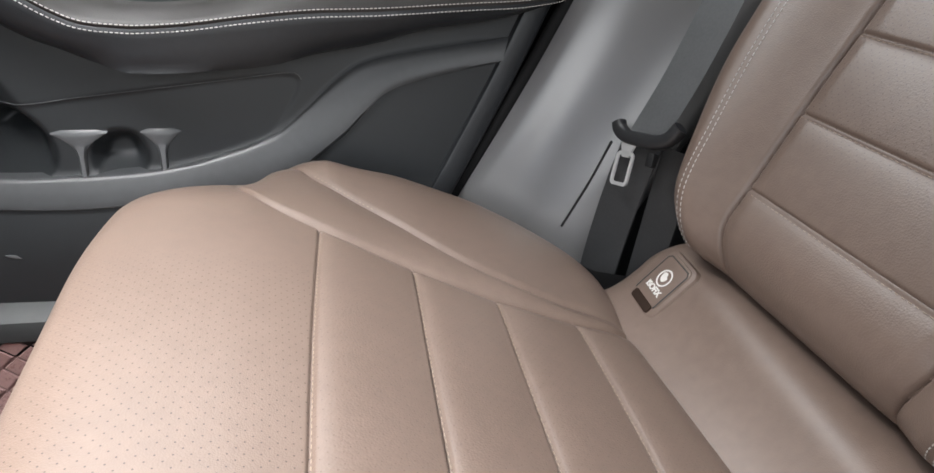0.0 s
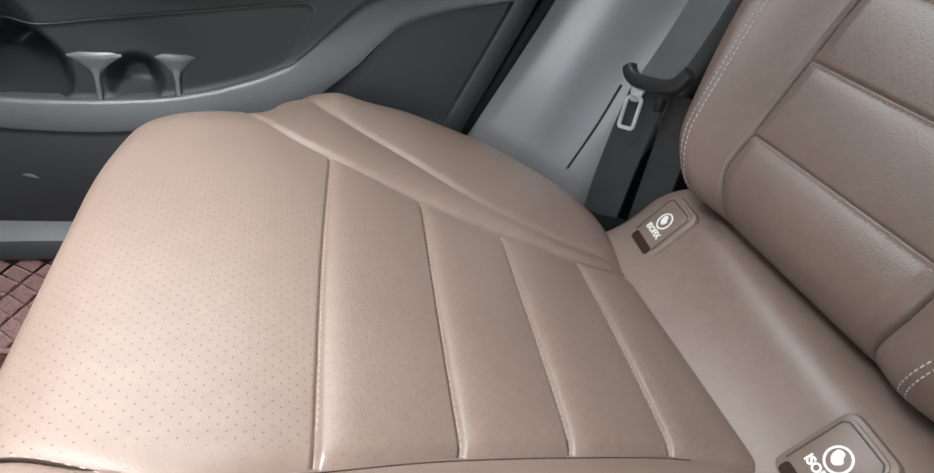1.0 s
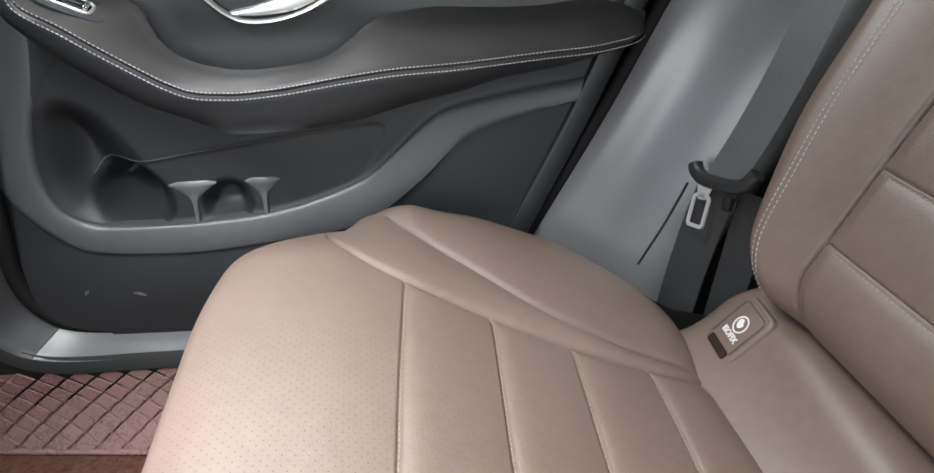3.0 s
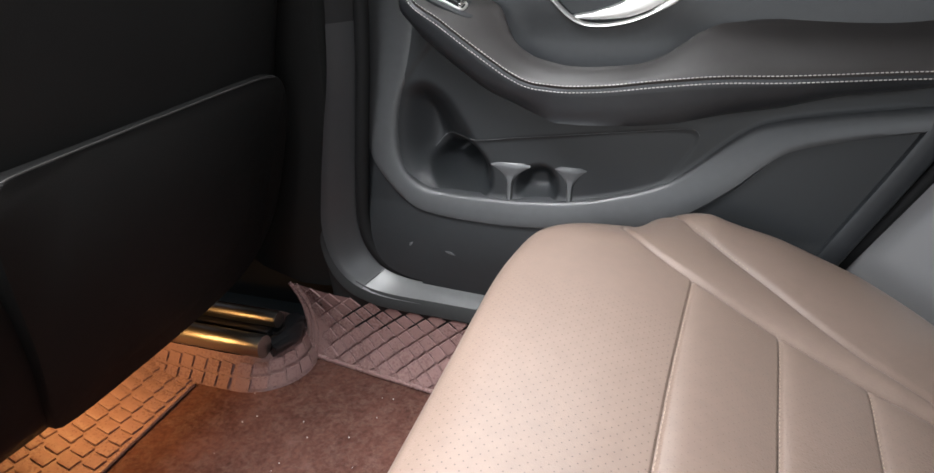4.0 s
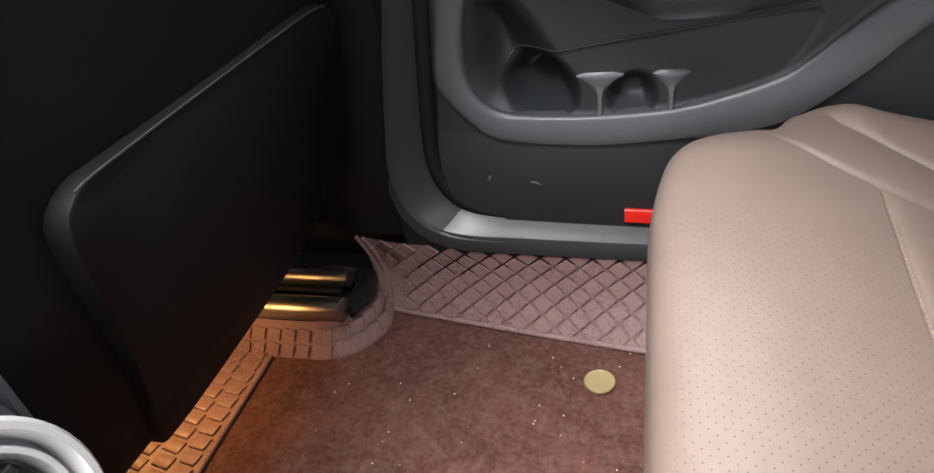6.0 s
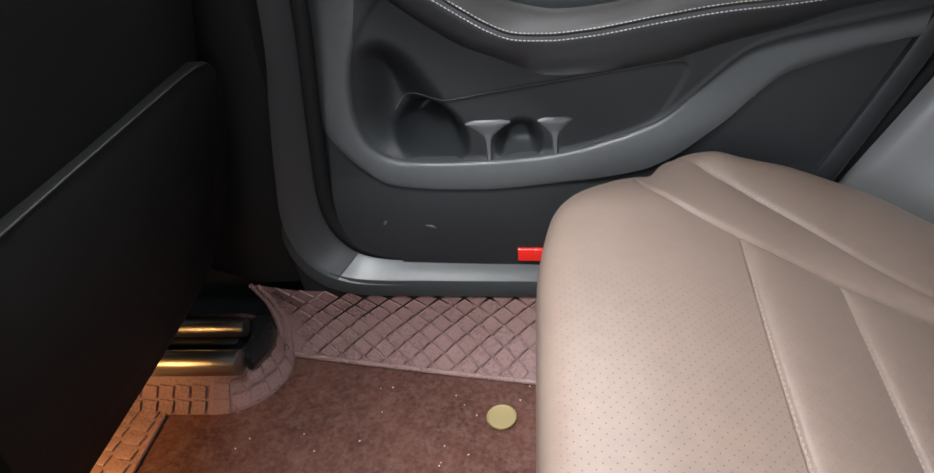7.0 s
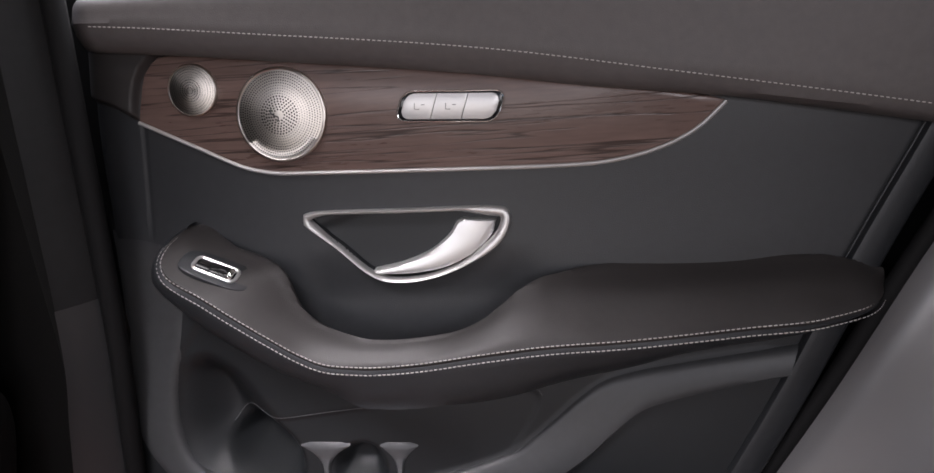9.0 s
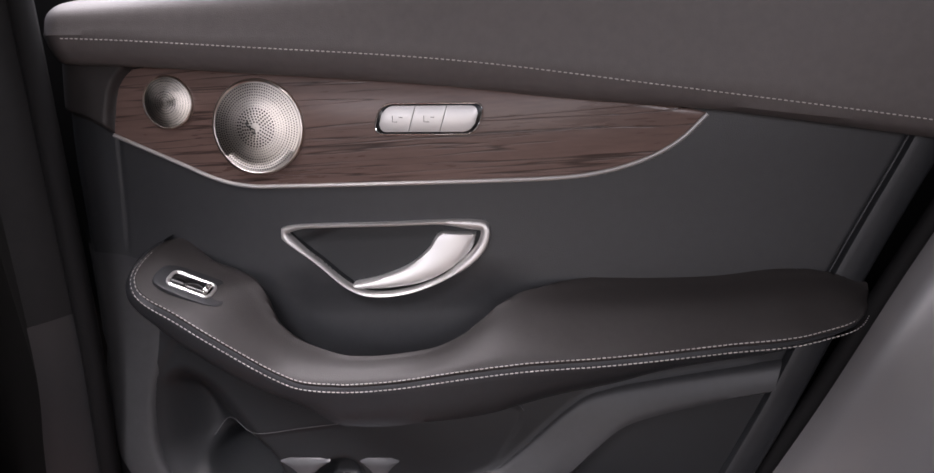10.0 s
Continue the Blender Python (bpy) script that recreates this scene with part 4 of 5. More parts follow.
def sill_trim():
    rows = []
    for (ax, az), (bx, bz) in zip(fi, fo):
        rows.append(spline([(ax, 0.750, az + 0.0), (ax, 0.728, az), (ax * 0.90 + bx * 0.10, 0.722, az * 0.90 + bz * 0.10), (ax * 0.5 + bx * 0.5, 0.708, az * 0.5 + bz * 0.5),
                            (ax * 0.1 + bx * 0.9, 0.696, az * 0.1 + bz * 0.9), (bx, 0.691, bz), (bx + (bx - ax) * 0.06, 0.702, bz + (bz - az) * 0.06)], 16))
    cut = next(k for k, q in enumerate(frame_run) if q[1] < 0.25 and q[0] + q[2] > -0.776)
    sill = tagged(empty("sill_trim", (-0.1, 0.70, 0.13)), "satin grey plastic trim round the door opening and sill", "trim", kind="structure")
    high = next(k for k, (_, z) in enumerate(fi) if z < 0.532)
    loft("pillar_trim", rows[high:cut], sill_plastic, sill)
    loft("pillar_cover", [[(p[0], p[1] + 0.001, p[2]) for p in r] for r in rows[:high + 1]], trim_shaded, sill, "upper pillar cover, coloured darker for shade")
    loft("sill_cover", [[(p[0] + 0.0008 if k == 0 else p[0], p[1], p[2]) for p in r] for k, r in enumerate(rows[cut - 1:])], sill_cover_lit, sill)
    sweep("trim_joint", [tuple(p + np.array((0, -0.0004, 0.0002))) for p in rows[cut - 1][1:15]], circle(0.0006, 6), rubber, sill)
    seal = sweep("door_seal", [(x + 0.007, 0.730, z + 0.002) for x, z in fi], circle(0.010, 10), seal_rubber, None)
    tagged(seal, "black rubber door seal along the trim", "seal", kind="structure")
    low = []
    for (bx, bz) in [q for q in fo if q[1] < 0.25]:
        low.append([(bx, 0.696, bz + 0.004), (bx - 0.002, 0.6890, bz - 0.003), (bx - 0.003, 0.6866, bz - 0.0145), (bx - 0.002, 0.691, bz - 0.019), (bx, 0.715, -0.01)])
    tagged(loft("sill_base", low, trim_shaded, None), "black plastic strip below the sill trim", "trim", kind="structure")


sill_trim()
# dark pillar casing ahead of the door opening
tagged(loft("pillar_casing", [[(-0.395, 0.765, z), (-0.440, 0.716, z), (-0.52, 0.712, z), (-0.60, 0.74, z), (-0.72, 0.80, z)] for z in np.linspace(0.135, 0.95, 12)], seat_cloth, None),
       "black pillar casing beside the front seat", "trim", kind="structure")


# ---- rear bench: outer cushion ----
prof = spline([(-0.110, 0.05), (-0.122, 0.14), (-0.130, 0.22), (-0.134, 0.285), (-0.1345, 0.330), (-0.127, 0.352), (-0.106, 0.361), (-0.070, 0.362), (-0.030, 0.3565), (0.0, 0.3500), (0.044, 0.3375), (0.12, 0.311), (0.19, 0.289),
               (0.26, 0.270), (0.300, 0.258), (0.318, 0.240), (0.325, 0.20)], 840)
seam_b1 = curve([(-0.16, 0.655), (-0.10, 0.650), (-0.06, 0.614), (-0.035, 0.582), (0.0, 0.548), (0.044, 0.518), (0.12, 0.482), (0.189, 0.456), (0.258, 0.436), (0.33, 0.425)])
seam_b2 = curve([(-0.16, 0.74), (0.0, 0.705), (0.042, 0.642), (0.075, 0.602), (0.118, 0.555), (0.182, 0.497), (0.24, 0.466), (0.29, 0.450), (0.33, 0.435)])
outer_y = curve([(-0.16, 0.682), (0.0, 0.700), (0.10, 0.702), (0.17, 0.692), (0.23, 0.668), (0.275, 0.630), (0.305, 0.585), (0.33, 0.54)])
inner_y = curve([(-0.16, 0.203), (-0.13, 0.198), (-0.10, 0.193), (-0.072, 0.183), (-0.041, 0.172), (0.018, 0.180), (0.09, 0.195), (0.16, 0.205), (0.25, 0.210), (0.33, 0.20)])
cross = [curve([(0.05, 0.012), (0.15, 0.0165), (0.22, 0.021), (0.351, 0.030), (0.53, 0.046), (0.7, 0.06)]),
         curve([(0.05, 0.088), (0.15, 0.090), (0.215, 0.095), (0.324, 0.105), (0.482, 0.12), (0.7, 0.13)]),
         curve([(0.05, 0.150), (0.15, 0.155), (0.225, 0.166), (0.347, 0.179), (0.455, 0.189), (0.7, 0.2)]),
         curve([(0.05, 0.222), (0.15, 0.228), (0.23, 0.240), (0.334, 0.251), (0.436, 0.258), (0.7, 0.265)])]


def gauss(d, w):
    return np.exp(-(d / w) ** 2)


def cushion():
    seat = tagged(empty("rear_seat_cushion", (0.08, 0.44, 0.06)), "brown leather outer rear seat cushion with stitched flutes", "seat cushion")
    nu = len(prof)
    d = np.gradient(prof, axis=0)
    nrm = np.stack([-d[:, 1], d[:, 0]], 1)
    nrm /= np.linalg.norm(nrm, axis=1)[:, None]
    s = np.r_[0, np.cumsum(np.linalg.norm(np.diff(prof, axis=0), axis=1))]
    nt = 230
    t = np.linspace(0, 1, nt)
    side = np.linspace(0, 1, 18)
    X = prof[:, 0][:, None]
    yi, yo = inner_y(prof[:, 0]), outer_y(prof[:, 0])
    y = yi[:, None] + (yo - yi)[:, None] * t[None, :]
    b1, b2 = seam_b1(X), seam_b2(X)
    bump = step(-0.07, 0.05, X) * np.ones_like(y)
    h = np.zeros_like(y)
    mid = y < b1
    # puffed flutes between the cross seams
    cx = np.stack([c(y) for c in cross])
    ins = step(0.0, 0.02, b1 - y)
    edges = np.concatenate([np.full((1,) + y.shape, -0.14), cx, np.full((1,) + y.shape, 0.312)])
    for k in range(5):
        a, b = edges[k], edges[k + 1]
        f = np.clip((X - a) / (b - a), 0, 1)
        inside = (X > a) & (X <= b) & mid
        if k:
            puff = 0.0052 * (1 - np.exp(-f / 0.085)) * (1 - 0.85 * f ** 2.5)
            h = np.where(inside, puff * ins * step(-0.012, 0.010, y - yi[:, None]), h)
    for c in cx:
        h = h - 0.0026 * gauss(X - c, 0.0013) * step(-0.004, 0.004, b1 - y)
    # rolls of the outer bolster
    between = (y >= b1) & (y < b2)
    f = np.clip((y - b1) / np.maximum(b2 - b1, 0.004), 0, 1)
    w = np.clip((b2 - b1) / 0.03, 0.2, 1)
    rear = step(0.31, 0.20, X)
    h = np.where(between, (0.004 * (1 - (2 * f - 1) ** 2) + 0.005 * f) * w * bump * rear, h)
    yo2 = yo[:, None]
    g = np.clip((y - b2) / np.maximum(yo2 - b2, 0.01), 0, 1)
    out_ = y >= b2
    bol = 0.005 * w * rear + 0.0105 * np.sin(np.pi * np.clip(g * 0.87, 0, 1)) * np.clip((yo2 - b2) / 0.08, 0.0, 1)
    h = np.where(out_, bol * bump, h)
    h = h - 0.0035 * gauss(y - b1, 0.0050) * step(0.645, 0.60, b1) - 0.0035 * gauss(y - b2, 0.0055) * step(0.03, 0.05, X) * step(0.012, 0.03, b2 - b1)
    h = h - 0.0042 * gauss(y - yi[:, None], 0.007) * (0.45 + 0.55 * step(-0.06, 0.0, X))
    # edges fall away
    fall_o = np.clip(1 - (yo2 - y) / 0.05, 0, 1)
    big = 0.03 * (1 - np.sqrt(np.clip(1 - fall_o ** 2, 0, 1)))
    # rounded front corner
    wrap = np.clip(1 - (yo2 - y) / 0.17, 0, 1) ** 2.4
    big = big + 0.009 * step(0.50, 0.65, y) * step(-0.02, 0.05, X) * (0.2 + 0.8 * step(0.14, 0.07, X)) + 0.046 * step(0.53, 0.70, y) * step(0.07, -0.07, X)
    high = np.clip((prof[:, 1][:, None] - 0.10) / 0.20, 0, 1)
    front = step(0.0, -0.12, X)
    px = prof[:, 0][:, None] + nrm[:, 0][:, None] * h + 0.35 * big * front + 0.035 * wrap * step(0.02, -0.10, X) + 0.030 * step(0.42, 0.66, y) ** 1.3 * step(0.04, -0.10, X)
    pz = prof[:, 1][:, None] + nrm[:, 1][:, None] * h - big * high - 0.010 * wrap * step(0.05, -0.05, X)
    P = np.stack([px, y, pz], 2)
    # outer side going down
    down = np.zeros((nu, len(side), 3))
    a = P[:, -1, :]
    for j, q in enumerate(side):
        ang = min(q / 0.35, 1.0) * math.pi / 2
        down[:, j, 0] = a[:, 0]
        down[:, j, 1] = a[:, 1] + 0.012 * math.sin(ang)
        zz = a[:, 2] - 0.012 * (1 - math.cos(ang))
        down[:, j, 2] = zz + (np.minimum(0.05, zz) - zz) * max(0, (q - 0.35) / 0.65)
    full = np.concatenate([P, down[:, 1:, :]], 1)
    nv = full.shape[1]
    U = np.repeat(s[:, None], nv, 1)
    V = full[:, :, 1]
    uv = np.stack([U, V], 2).reshape(-1, 2)
    ycell = np.concatenate([y, np.full((nu, len(side) - 1), 9.0)], 1)
    cxf = np.concatenate([cx, np.zeros((4, nu, len(side) - 1))], 2)
    region = {}
    Xf = np.repeat(X, nv, 1)
    for i in range(nu - 1):
        for j in range(nv - 1):
            yy, xx = ycell[i, j], Xf[i, j]
            if yy > 5 or yy >= b2[i, 0]:
                key = ("bolster", 0)
            elif yy >= b1[i, 0]:
                key = ("bolster_roll", 0)
            else:
                k = int((xx > cxf[:, i, j]).sum())
                key = ("front_panel", 0) if k == 0 else ("flute", k)
            region.setdefault(key, []).append((i * nv + j, i * nv + j + 1, (i + 1) * nv + j + 1, (i + 1) * nv + j))
    allv = full.reshape(-1, 3)
    # shared smooth normals keep the parts seamless
    fu, fv = np.gradient(full, axis=0), np.gradient(full, axis=1)
    nn = np.cross(fu, fv).reshape(-1, 3)
    nn /= np.linalg.norm(nn, axis=1)[:, None] + 1e-12
    for key in sorted(region):
        faces = region[key]
        used = sorted({v for f in faces for v in f})
        idx = {v: k for k, v in enumerate(used)}
        ob = link_mesh(key[0], allv[used].tolist(), [tuple(idx[v] for v in reversed(f)) for f in faces], leather_perf if key[0] == "front_panel" else leather_fine if key[0] == "flute" else leather, seat, uv=uv[used])
        ob.data.normals_split_custom_set_from_vertices([tuple(nn[v]) for v in used])
    # pale thread along the seams
    def surf(xq, yq, lift):
        fi_ = float(np.interp(xq, prof[280:, 0], np.arange(280, nu)))
        i = min(int(fi_), nu - 2)
        fj = float(np.clip((yq - yi[i]) / (yo[i] - yi[i]) * (nt - 1), 0, nt - 1.001))
        j = int(fj)
        a_, b_ = fi_ - i, fj - j
        q = (P[i, j] * (1 - a_) + P[i + 1, j] * a_) * (1 - b_) + (P[i, j + 1] * (1 - a_) + P[i + 1, j + 1] * a_) * b_
        return q + np.array([nrm[i, 0], 0, nrm[i, 1]]) * lift
    for c in cross:
        path = [surf(float(c(q)) + 0.0006, q, 0.0008) for q in np.linspace(0.205, float(seam_b1(float(c(0.45)))) - 0.006, 70)]
        stitches("seam_thread", path, (0.2, 0, 1), seat, 0.0030, 0.0020, 0.00024, seat_thread)
    path = [surf(xq, float(seam_b2(xq)) + 0.004, 0.0008) for xq in np.linspace(0.045, 0.10, 30)]
    stitches("seam_thread", path, (0, 0, 1), seat, 0.0030, 0.0022, 0.0003, seat_thread)
    return seat, P, yi


seat_ob, seat_pts, seat_in = cushion()


def inner_roll():
    """The cushion's flat inner roll beside the middle place, with its front corner piece."""
    rows, corner, fold = [], [], []
    dp = np.gradient(prof, axis=0)
    nr = np.stack([-dp[:, 1], dp[:, 0]], 1)
    nr /= np.linalg.norm(nr, axis=1)[:, None]
    for i, (x, z) in list(enumerate(prof))[::5]:
        y1 = float(inner_y(x)) - 0.001
        y0 = 0.085
        q = spline([(y1 + 0.008, -0.006), (y1 + 0.002, -0.0012), (y1 - 0.016, 0.0035), ((y0 + y1) / 2, 0.008), (y0 + 0.015, 0.003), (y0, -0.012), (y0 - 0.002, -0.05)], 60)
        q = np.stack([x + nr[i, 0] * q[:, 1], q[:, 0], z + nr[i, 1] * q[:, 1]], 1)
        q[:, 2] += (0.0035 - 0.006 * step(0.005, 0.06, y1 - q[:, 0])) * step(-0.03, -0.09, x)
        # seam that runs from the front corner forwards across the roll
        off = (x + 0.043) * 0.54 - (q[:, 1] - 0.170) * 0.84
        q[:, 2] += (-0.0045 * gauss(off, 0.0032) + 0.003 * gauss(off + 0.016, 0.012)) * step(-0.043, -0.062, x)
        if -0.125 < x < -0.0405:
            yc = 0.170 + (x + 0.043) * 0.643
            fold.append((float(np.interp(yc, q[::-1, 1], q[::-1, 0])), yc, float(np.interp(yc, q[::-1, 1], q[::-1, 2])) + 0.0003))
        (corner if x < -0.055 else rows).append(q)
    loft("inner_roll", rows, leather, seat_ob)
    corner.append(rows[0])
    loft("corner_piece", corner, leather, seat_ob)
    sweep("corner_crease", spline(fold[::2], 60), circle(0.0007, 6), crease_shade, seat_ob, up=(0, 0, 1))
    path = [(x, float(inner_y(x)) - 0.0030, float(np.interp(x, prof[280:, 0], prof[280:, 1])) + 0.0022 + 0.003 * float(step(-0.03, -0.09, x))) for x in np.linspace(-0.100, -0.045, 40)]
    stitches("seam_thread", path, (0, 0, 1), seat_ob, 0.0024, 0.0034, 0.00022, seat_thread)
    crease = [(x, float(inner_y(x)) + 0.0005, float(np.interp(x, prof[280:, 0], prof[280:, 1])) - 0.0012) for x in np.linspace(-0.118, 0.25, 120)]
    sweep("seam_crease", crease, circle(0.0006, 6), crease_shade, seat_ob, up=(0, 0, 1))


inner_roll()


def middle_cushion():
    mid_seat = tagged(empty("middle_seat_cushion", (0.08, -0.05, 0.06)), "brown leather middle rear seat cushion", "seat cushion")
    rows = []
    for x, z in prof[::7]:
        ys = np.linspace(0.08, -0.24, 40)
        e = np.clip(1 - np.minimum(0.081 - ys, ys + 0.2401) / 0.03, 0, 1)
        rows.append(np.stack([np.full(40, x), ys, z - 0.006 - 0.02 * (1 - np.sqrt(1 - e ** 2))], 1))
    loft("cushion_pad", rows, leather, mid_seat)


middle_cushion()


# ---- padded strip between cushion and backrest, with the child-seat anchor covers ----
def anchor_strip():
    strip = tagged(empty("anchor_strip", (0.35, 0.3, 0.2)), "brown leather padded strip with child-seat anchor covers", "seat trim")
    rows = []
    for y in np.concatenate([np.linspace(-0.2, 0.44, 60), np.linspace(0.446, 0.528, 20)]):
        e = np.clip((y - 0.478) / 0.050, 0, 1)
        k = math.sqrt(max(0.0, 1 - e * e))
        q = np.array(spline([(0.300, y, 0.225), (0.306, y, 0.244), (0.320, y, 0.251), (0.342, y, 0.267), (0.360, y, 0.286), (0.374, y, 0.3025), (0.389, y, 0.3095), (0.404, y, 0.3105), (0.417, y, 0.303), (0.430, y, 0.25)], 30))
        c = np.array([0.355, y, 0.235])
        q = c + (q - c) * np.array([0.3 + 0.7 * k, 1, k])
        q[:, 0] -= 0.094 * (0.46 - y) * (0.35 + 0.65 * step(0.425, 0.385, q[:, 0]))
        rows.append(q)
    loft("padded_strip", rows, leather, strip)
    for cy in (0.46, 0.183):
        o = Vector((0.3605 - 0.094 * (0.46 - cy) - 0.0045, cy, 0.2875 + 0.002))
        ex = Vector((0.64, 0, 0.77)).normalized()
        ey = Vector((0.094, 1, 0)).normalized()
        ex = (ex - ey * ex.dot(ey)).normalized()
        n = ex.cross(ey)
        def at(a, b, h, o=o, ex=ex, ey=ey, n=n):
            return o + ex * a + ey * b + n * h
        bezel = [(p - 0.004, q) for p, q in rounded(0.066, 0.052, 0.010)]
        plate("cover_frame", bezel, lambda a, b, h: at(a, b, h - 0.0015), 0.010, 0.0045, leather, strip, "raised soft frame of the anchor cover")
        flap = plate("anchor_cover", [(p, q) for p, q in rounded(0.050, 0.042, 0.007)], at, 0.009, 0.002, leather, strip, "brown child-seat anchor cover with white symbol")
        line = [tuple(at(a, b, 0.0002)) for a, b in ((-0.024, 0.0195), (0.018, 0.0195), (0.0215, 0.016), (0.0215, -0.016), (0.018, -0.0195), (-0.024, -0.0195))]
        sweep("flap_gap", line, circle(0.0006, 6), dark_print, flap, up=tuple(n))
        plate("flap_slot", rounded(0.009, 0.034, 0.003), lambda a, b, h: at(a - 0.0280, b, h + 0.0006), 0.004, 0.0004, crease_shade, flap, "dark plate painted in for the shaded finger slot")
        cc = [tuple(at(0.002 + 0.0085 * math.cos(2 * math.pi * k / 28), 0.0 + 0.0085 * math.sin(2 * math.pi * k / 28), 0.0004)) for k in range(28)]
        sweep("symbol_ring", cc, [(-0.0008, 0), (-0.0008, 0.0003), (0.0008, 0.0003), (0.0008, 0)], white_print, flap, "white printed ring", up=tuple(n), closed=True)
        plate("symbol", spline([(-0.0025, 0.001), (0.0005, 0.005), (0.006, 0.0055), (0.0075, 0.001), (0.0045, -0.001), (0.003, -0.0035), (-0.001, -0.002)], 20, closed=True), lambda a, b, h: at(a, b, h + 0.0006), 0.0004, 0.0001, white_print, flap)
        fc = bpy.data.curves.new("lettering", "FONT")
        fc.body, fc.size, fc.extrude, fc.align_x, fc.align_y = "ISOFIX", 0.0085, 0.0002, "CENTER", "CENTER"
        fc.offset = 0.0003
        txt = new("lettering", fc)
        fc.materials.append(white_print)
        rot = Matrix((-ey, ex, n)).transposed().to_4x4()
        txt.matrix_world = Matrix.Translation(at(-0.0120, 0.0, 0.0006)) @ rot
        bpy.context.view_layer.update()
        me = bpy.data.meshes.new_from_object(txt)
        mw = txt.matrix_world.copy()
        bpy.data.objects.remove(txt)
        me.transform(mw)
        off = parent_place(flap)
        me.transform(Matrix.Translation(-off))
        lab = new("lettering", me)
        lab.parent = flap
        lab["label"] = "white printed word ISOFIX"


anchor_strip()


# ---- backrest ----
B0, BU = np.array([0.348, 0.0, 0.322]), np.array([0.442, 0.0, 0.897])
BN = np.array([-0.897, 0.0, 0.442])


def backrest(cy, label):
    back = tagged(empty("rear_seatback", (0.42, cy, 0.28)), label, "seatback")
    ns, nt = 420, 300
    s = np.linspace(0.014, 0.56, ns)[:, None]
    v = np.linspace(-1, 1, nt)[None, :]
    half = curve([(0.0, 0.150), (0.017, 0.158), (0.05, 0.180), (0.11, 0.205), (0.163, 0.221), (0.25, 0.229), (0.60, 0.232)])(s)
    y = v * half
    ay = np.abs(y)
    inner = 0.101 + 0.004 * step(0.05, 0.20, s) - 0.012 * step(0.06, 0.01, s)
    h = np.zeros((ns, nt))
    seams = [0.088, 0.158, 0.228, 0.298, 0.368, 0.438]
    mid = ay < inner
    prev = 0.005
    for q in seams + [0.60]:
        f = np.clip((s - prev) / (q - prev), 0, 1)
        h = np.where((s > prev) & (s <= q) & mid, 0.0040 * (1 - np.exp(-(1 - f) / 0.09)) * (1 - 0.7 * (1 - f) ** 3) * step(0.0, 0.016, inner - ay), h)
        prev = q
    for q in seams:
        h = h - 0.0026 * gauss(s - q, 0.0014) * step(-0.003, 0.004, inner - ay)
    f = np.clip((ay - inner) / np.maximum(half - inner, 0.01), 0, 1)
    h = np.where(ay >= inner, 0.025 * np.sin(np.pi * np.clip(f * 0.64, 0, 1)) ** 1.25, h)
    h = h - 0.0045 * gauss(ay - inner, 0.0018)
    e = np.clip(1 - (half - ay) / 0.045, 0, 1)
    h = h - 0.07 * (1 - np.sqrt(np.clip(1 - e ** 2, 0, 1)))
    e = np.clip(1 - (s - 0.014) / 0.05, 0, 1)
    h = h - 0.045 * (1 - np.sqrt(np.clip(1 - e ** 2, 0, 1)))
    P = B0[None, None] + s[:, :, None] * BU + h[:, :, None] * BN
    P[:, :, 1] = cy + y
    uv = np.stack([np.repeat(s, nt, 1), y + 0 * s], 2).reshape(-1, 2)
    fu, fv = np.gradient(P, axis=0), np.gradient(P, axis=1)
    nn = np.cross(fu, fv).reshape(-1, 3)
    nn /= np.linalg.norm(nn, axis=1)[:, None]
    if nn.reshape(P.shape)[ns // 2, nt // 2] @ BN < 0:
        nn = -nn
    region = {}
    for i in range(ns - 1):
        for j in range(nt - 1):
            key = ("side_bolster", y[i, j] > 0) if ay[i, j] >= inner[i, 0] else ("back_flute", int((s[i, 0] > np.array(seams)).sum()))
            region.setdefault(key, []).append((i * nt + j, (i + 1) * nt + j, (i + 1) * nt + j + 1, i * nt + j + 1))
    allv = P.reshape(-1, 3)
    for key in sorted(region):
        faces = region[key]
        used = sorted({q for fc in faces for q in fc})
        idx = {q: k for k, q in enumerate(used)}
        ob = link_mesh(key[0], allv[used].tolist(), [tuple(idx[q] for q in fc) for fc in faces], leather if "side" in key[0] else leather_back, back, uv=uv[used])
    for q in seams:
        i = int(np.argmin(np.abs(s[:, 0] - q + 0.0035)))
        js = [j for j in range(nt) if ay[i, j] < inner[i, 0] - 0.003]
        stitches("seam_thread", [P[i, j] + BN * 0.0006 for j in js], tuple(BN), back, 0.003, 0.0022, 0.0003, seat_thread)
    st_y = curve([(0.0, 0.120), (0.02, 0.126), (0.033, 0.132), (0.066, 0.145), (0.114, 0.155), (0.17, 0.165), (0.3, 0.171), (0.6, 0.174)])
    for sg in (1, -1):
        for off in (0.0, 0.005):
            path, path_n = [], []
            for i in range(3, ns):
                yy = float(st_y(s[i, 0])) + off
                j = int(np.argmin(np.abs(y[i] - sg * yy)))
                f = (sg * yy - y[i, 0]) / (y[i, -1] - y[i, 0]) * (nt - 1)
                j = int(np.clip(np.floor(f), 0, nt - 2))
                path.append(P[i, j] + (P[i, j + 1] - P[i, j]) * (f - j) + nn.reshape(P.shape)[i, j] * 0.0007)
                path_n.append(nn.reshape(P.shape)[i, j])
            stitches("seam_thread", path, path_n, back, 0.0032, 0.0018, 0.00045)
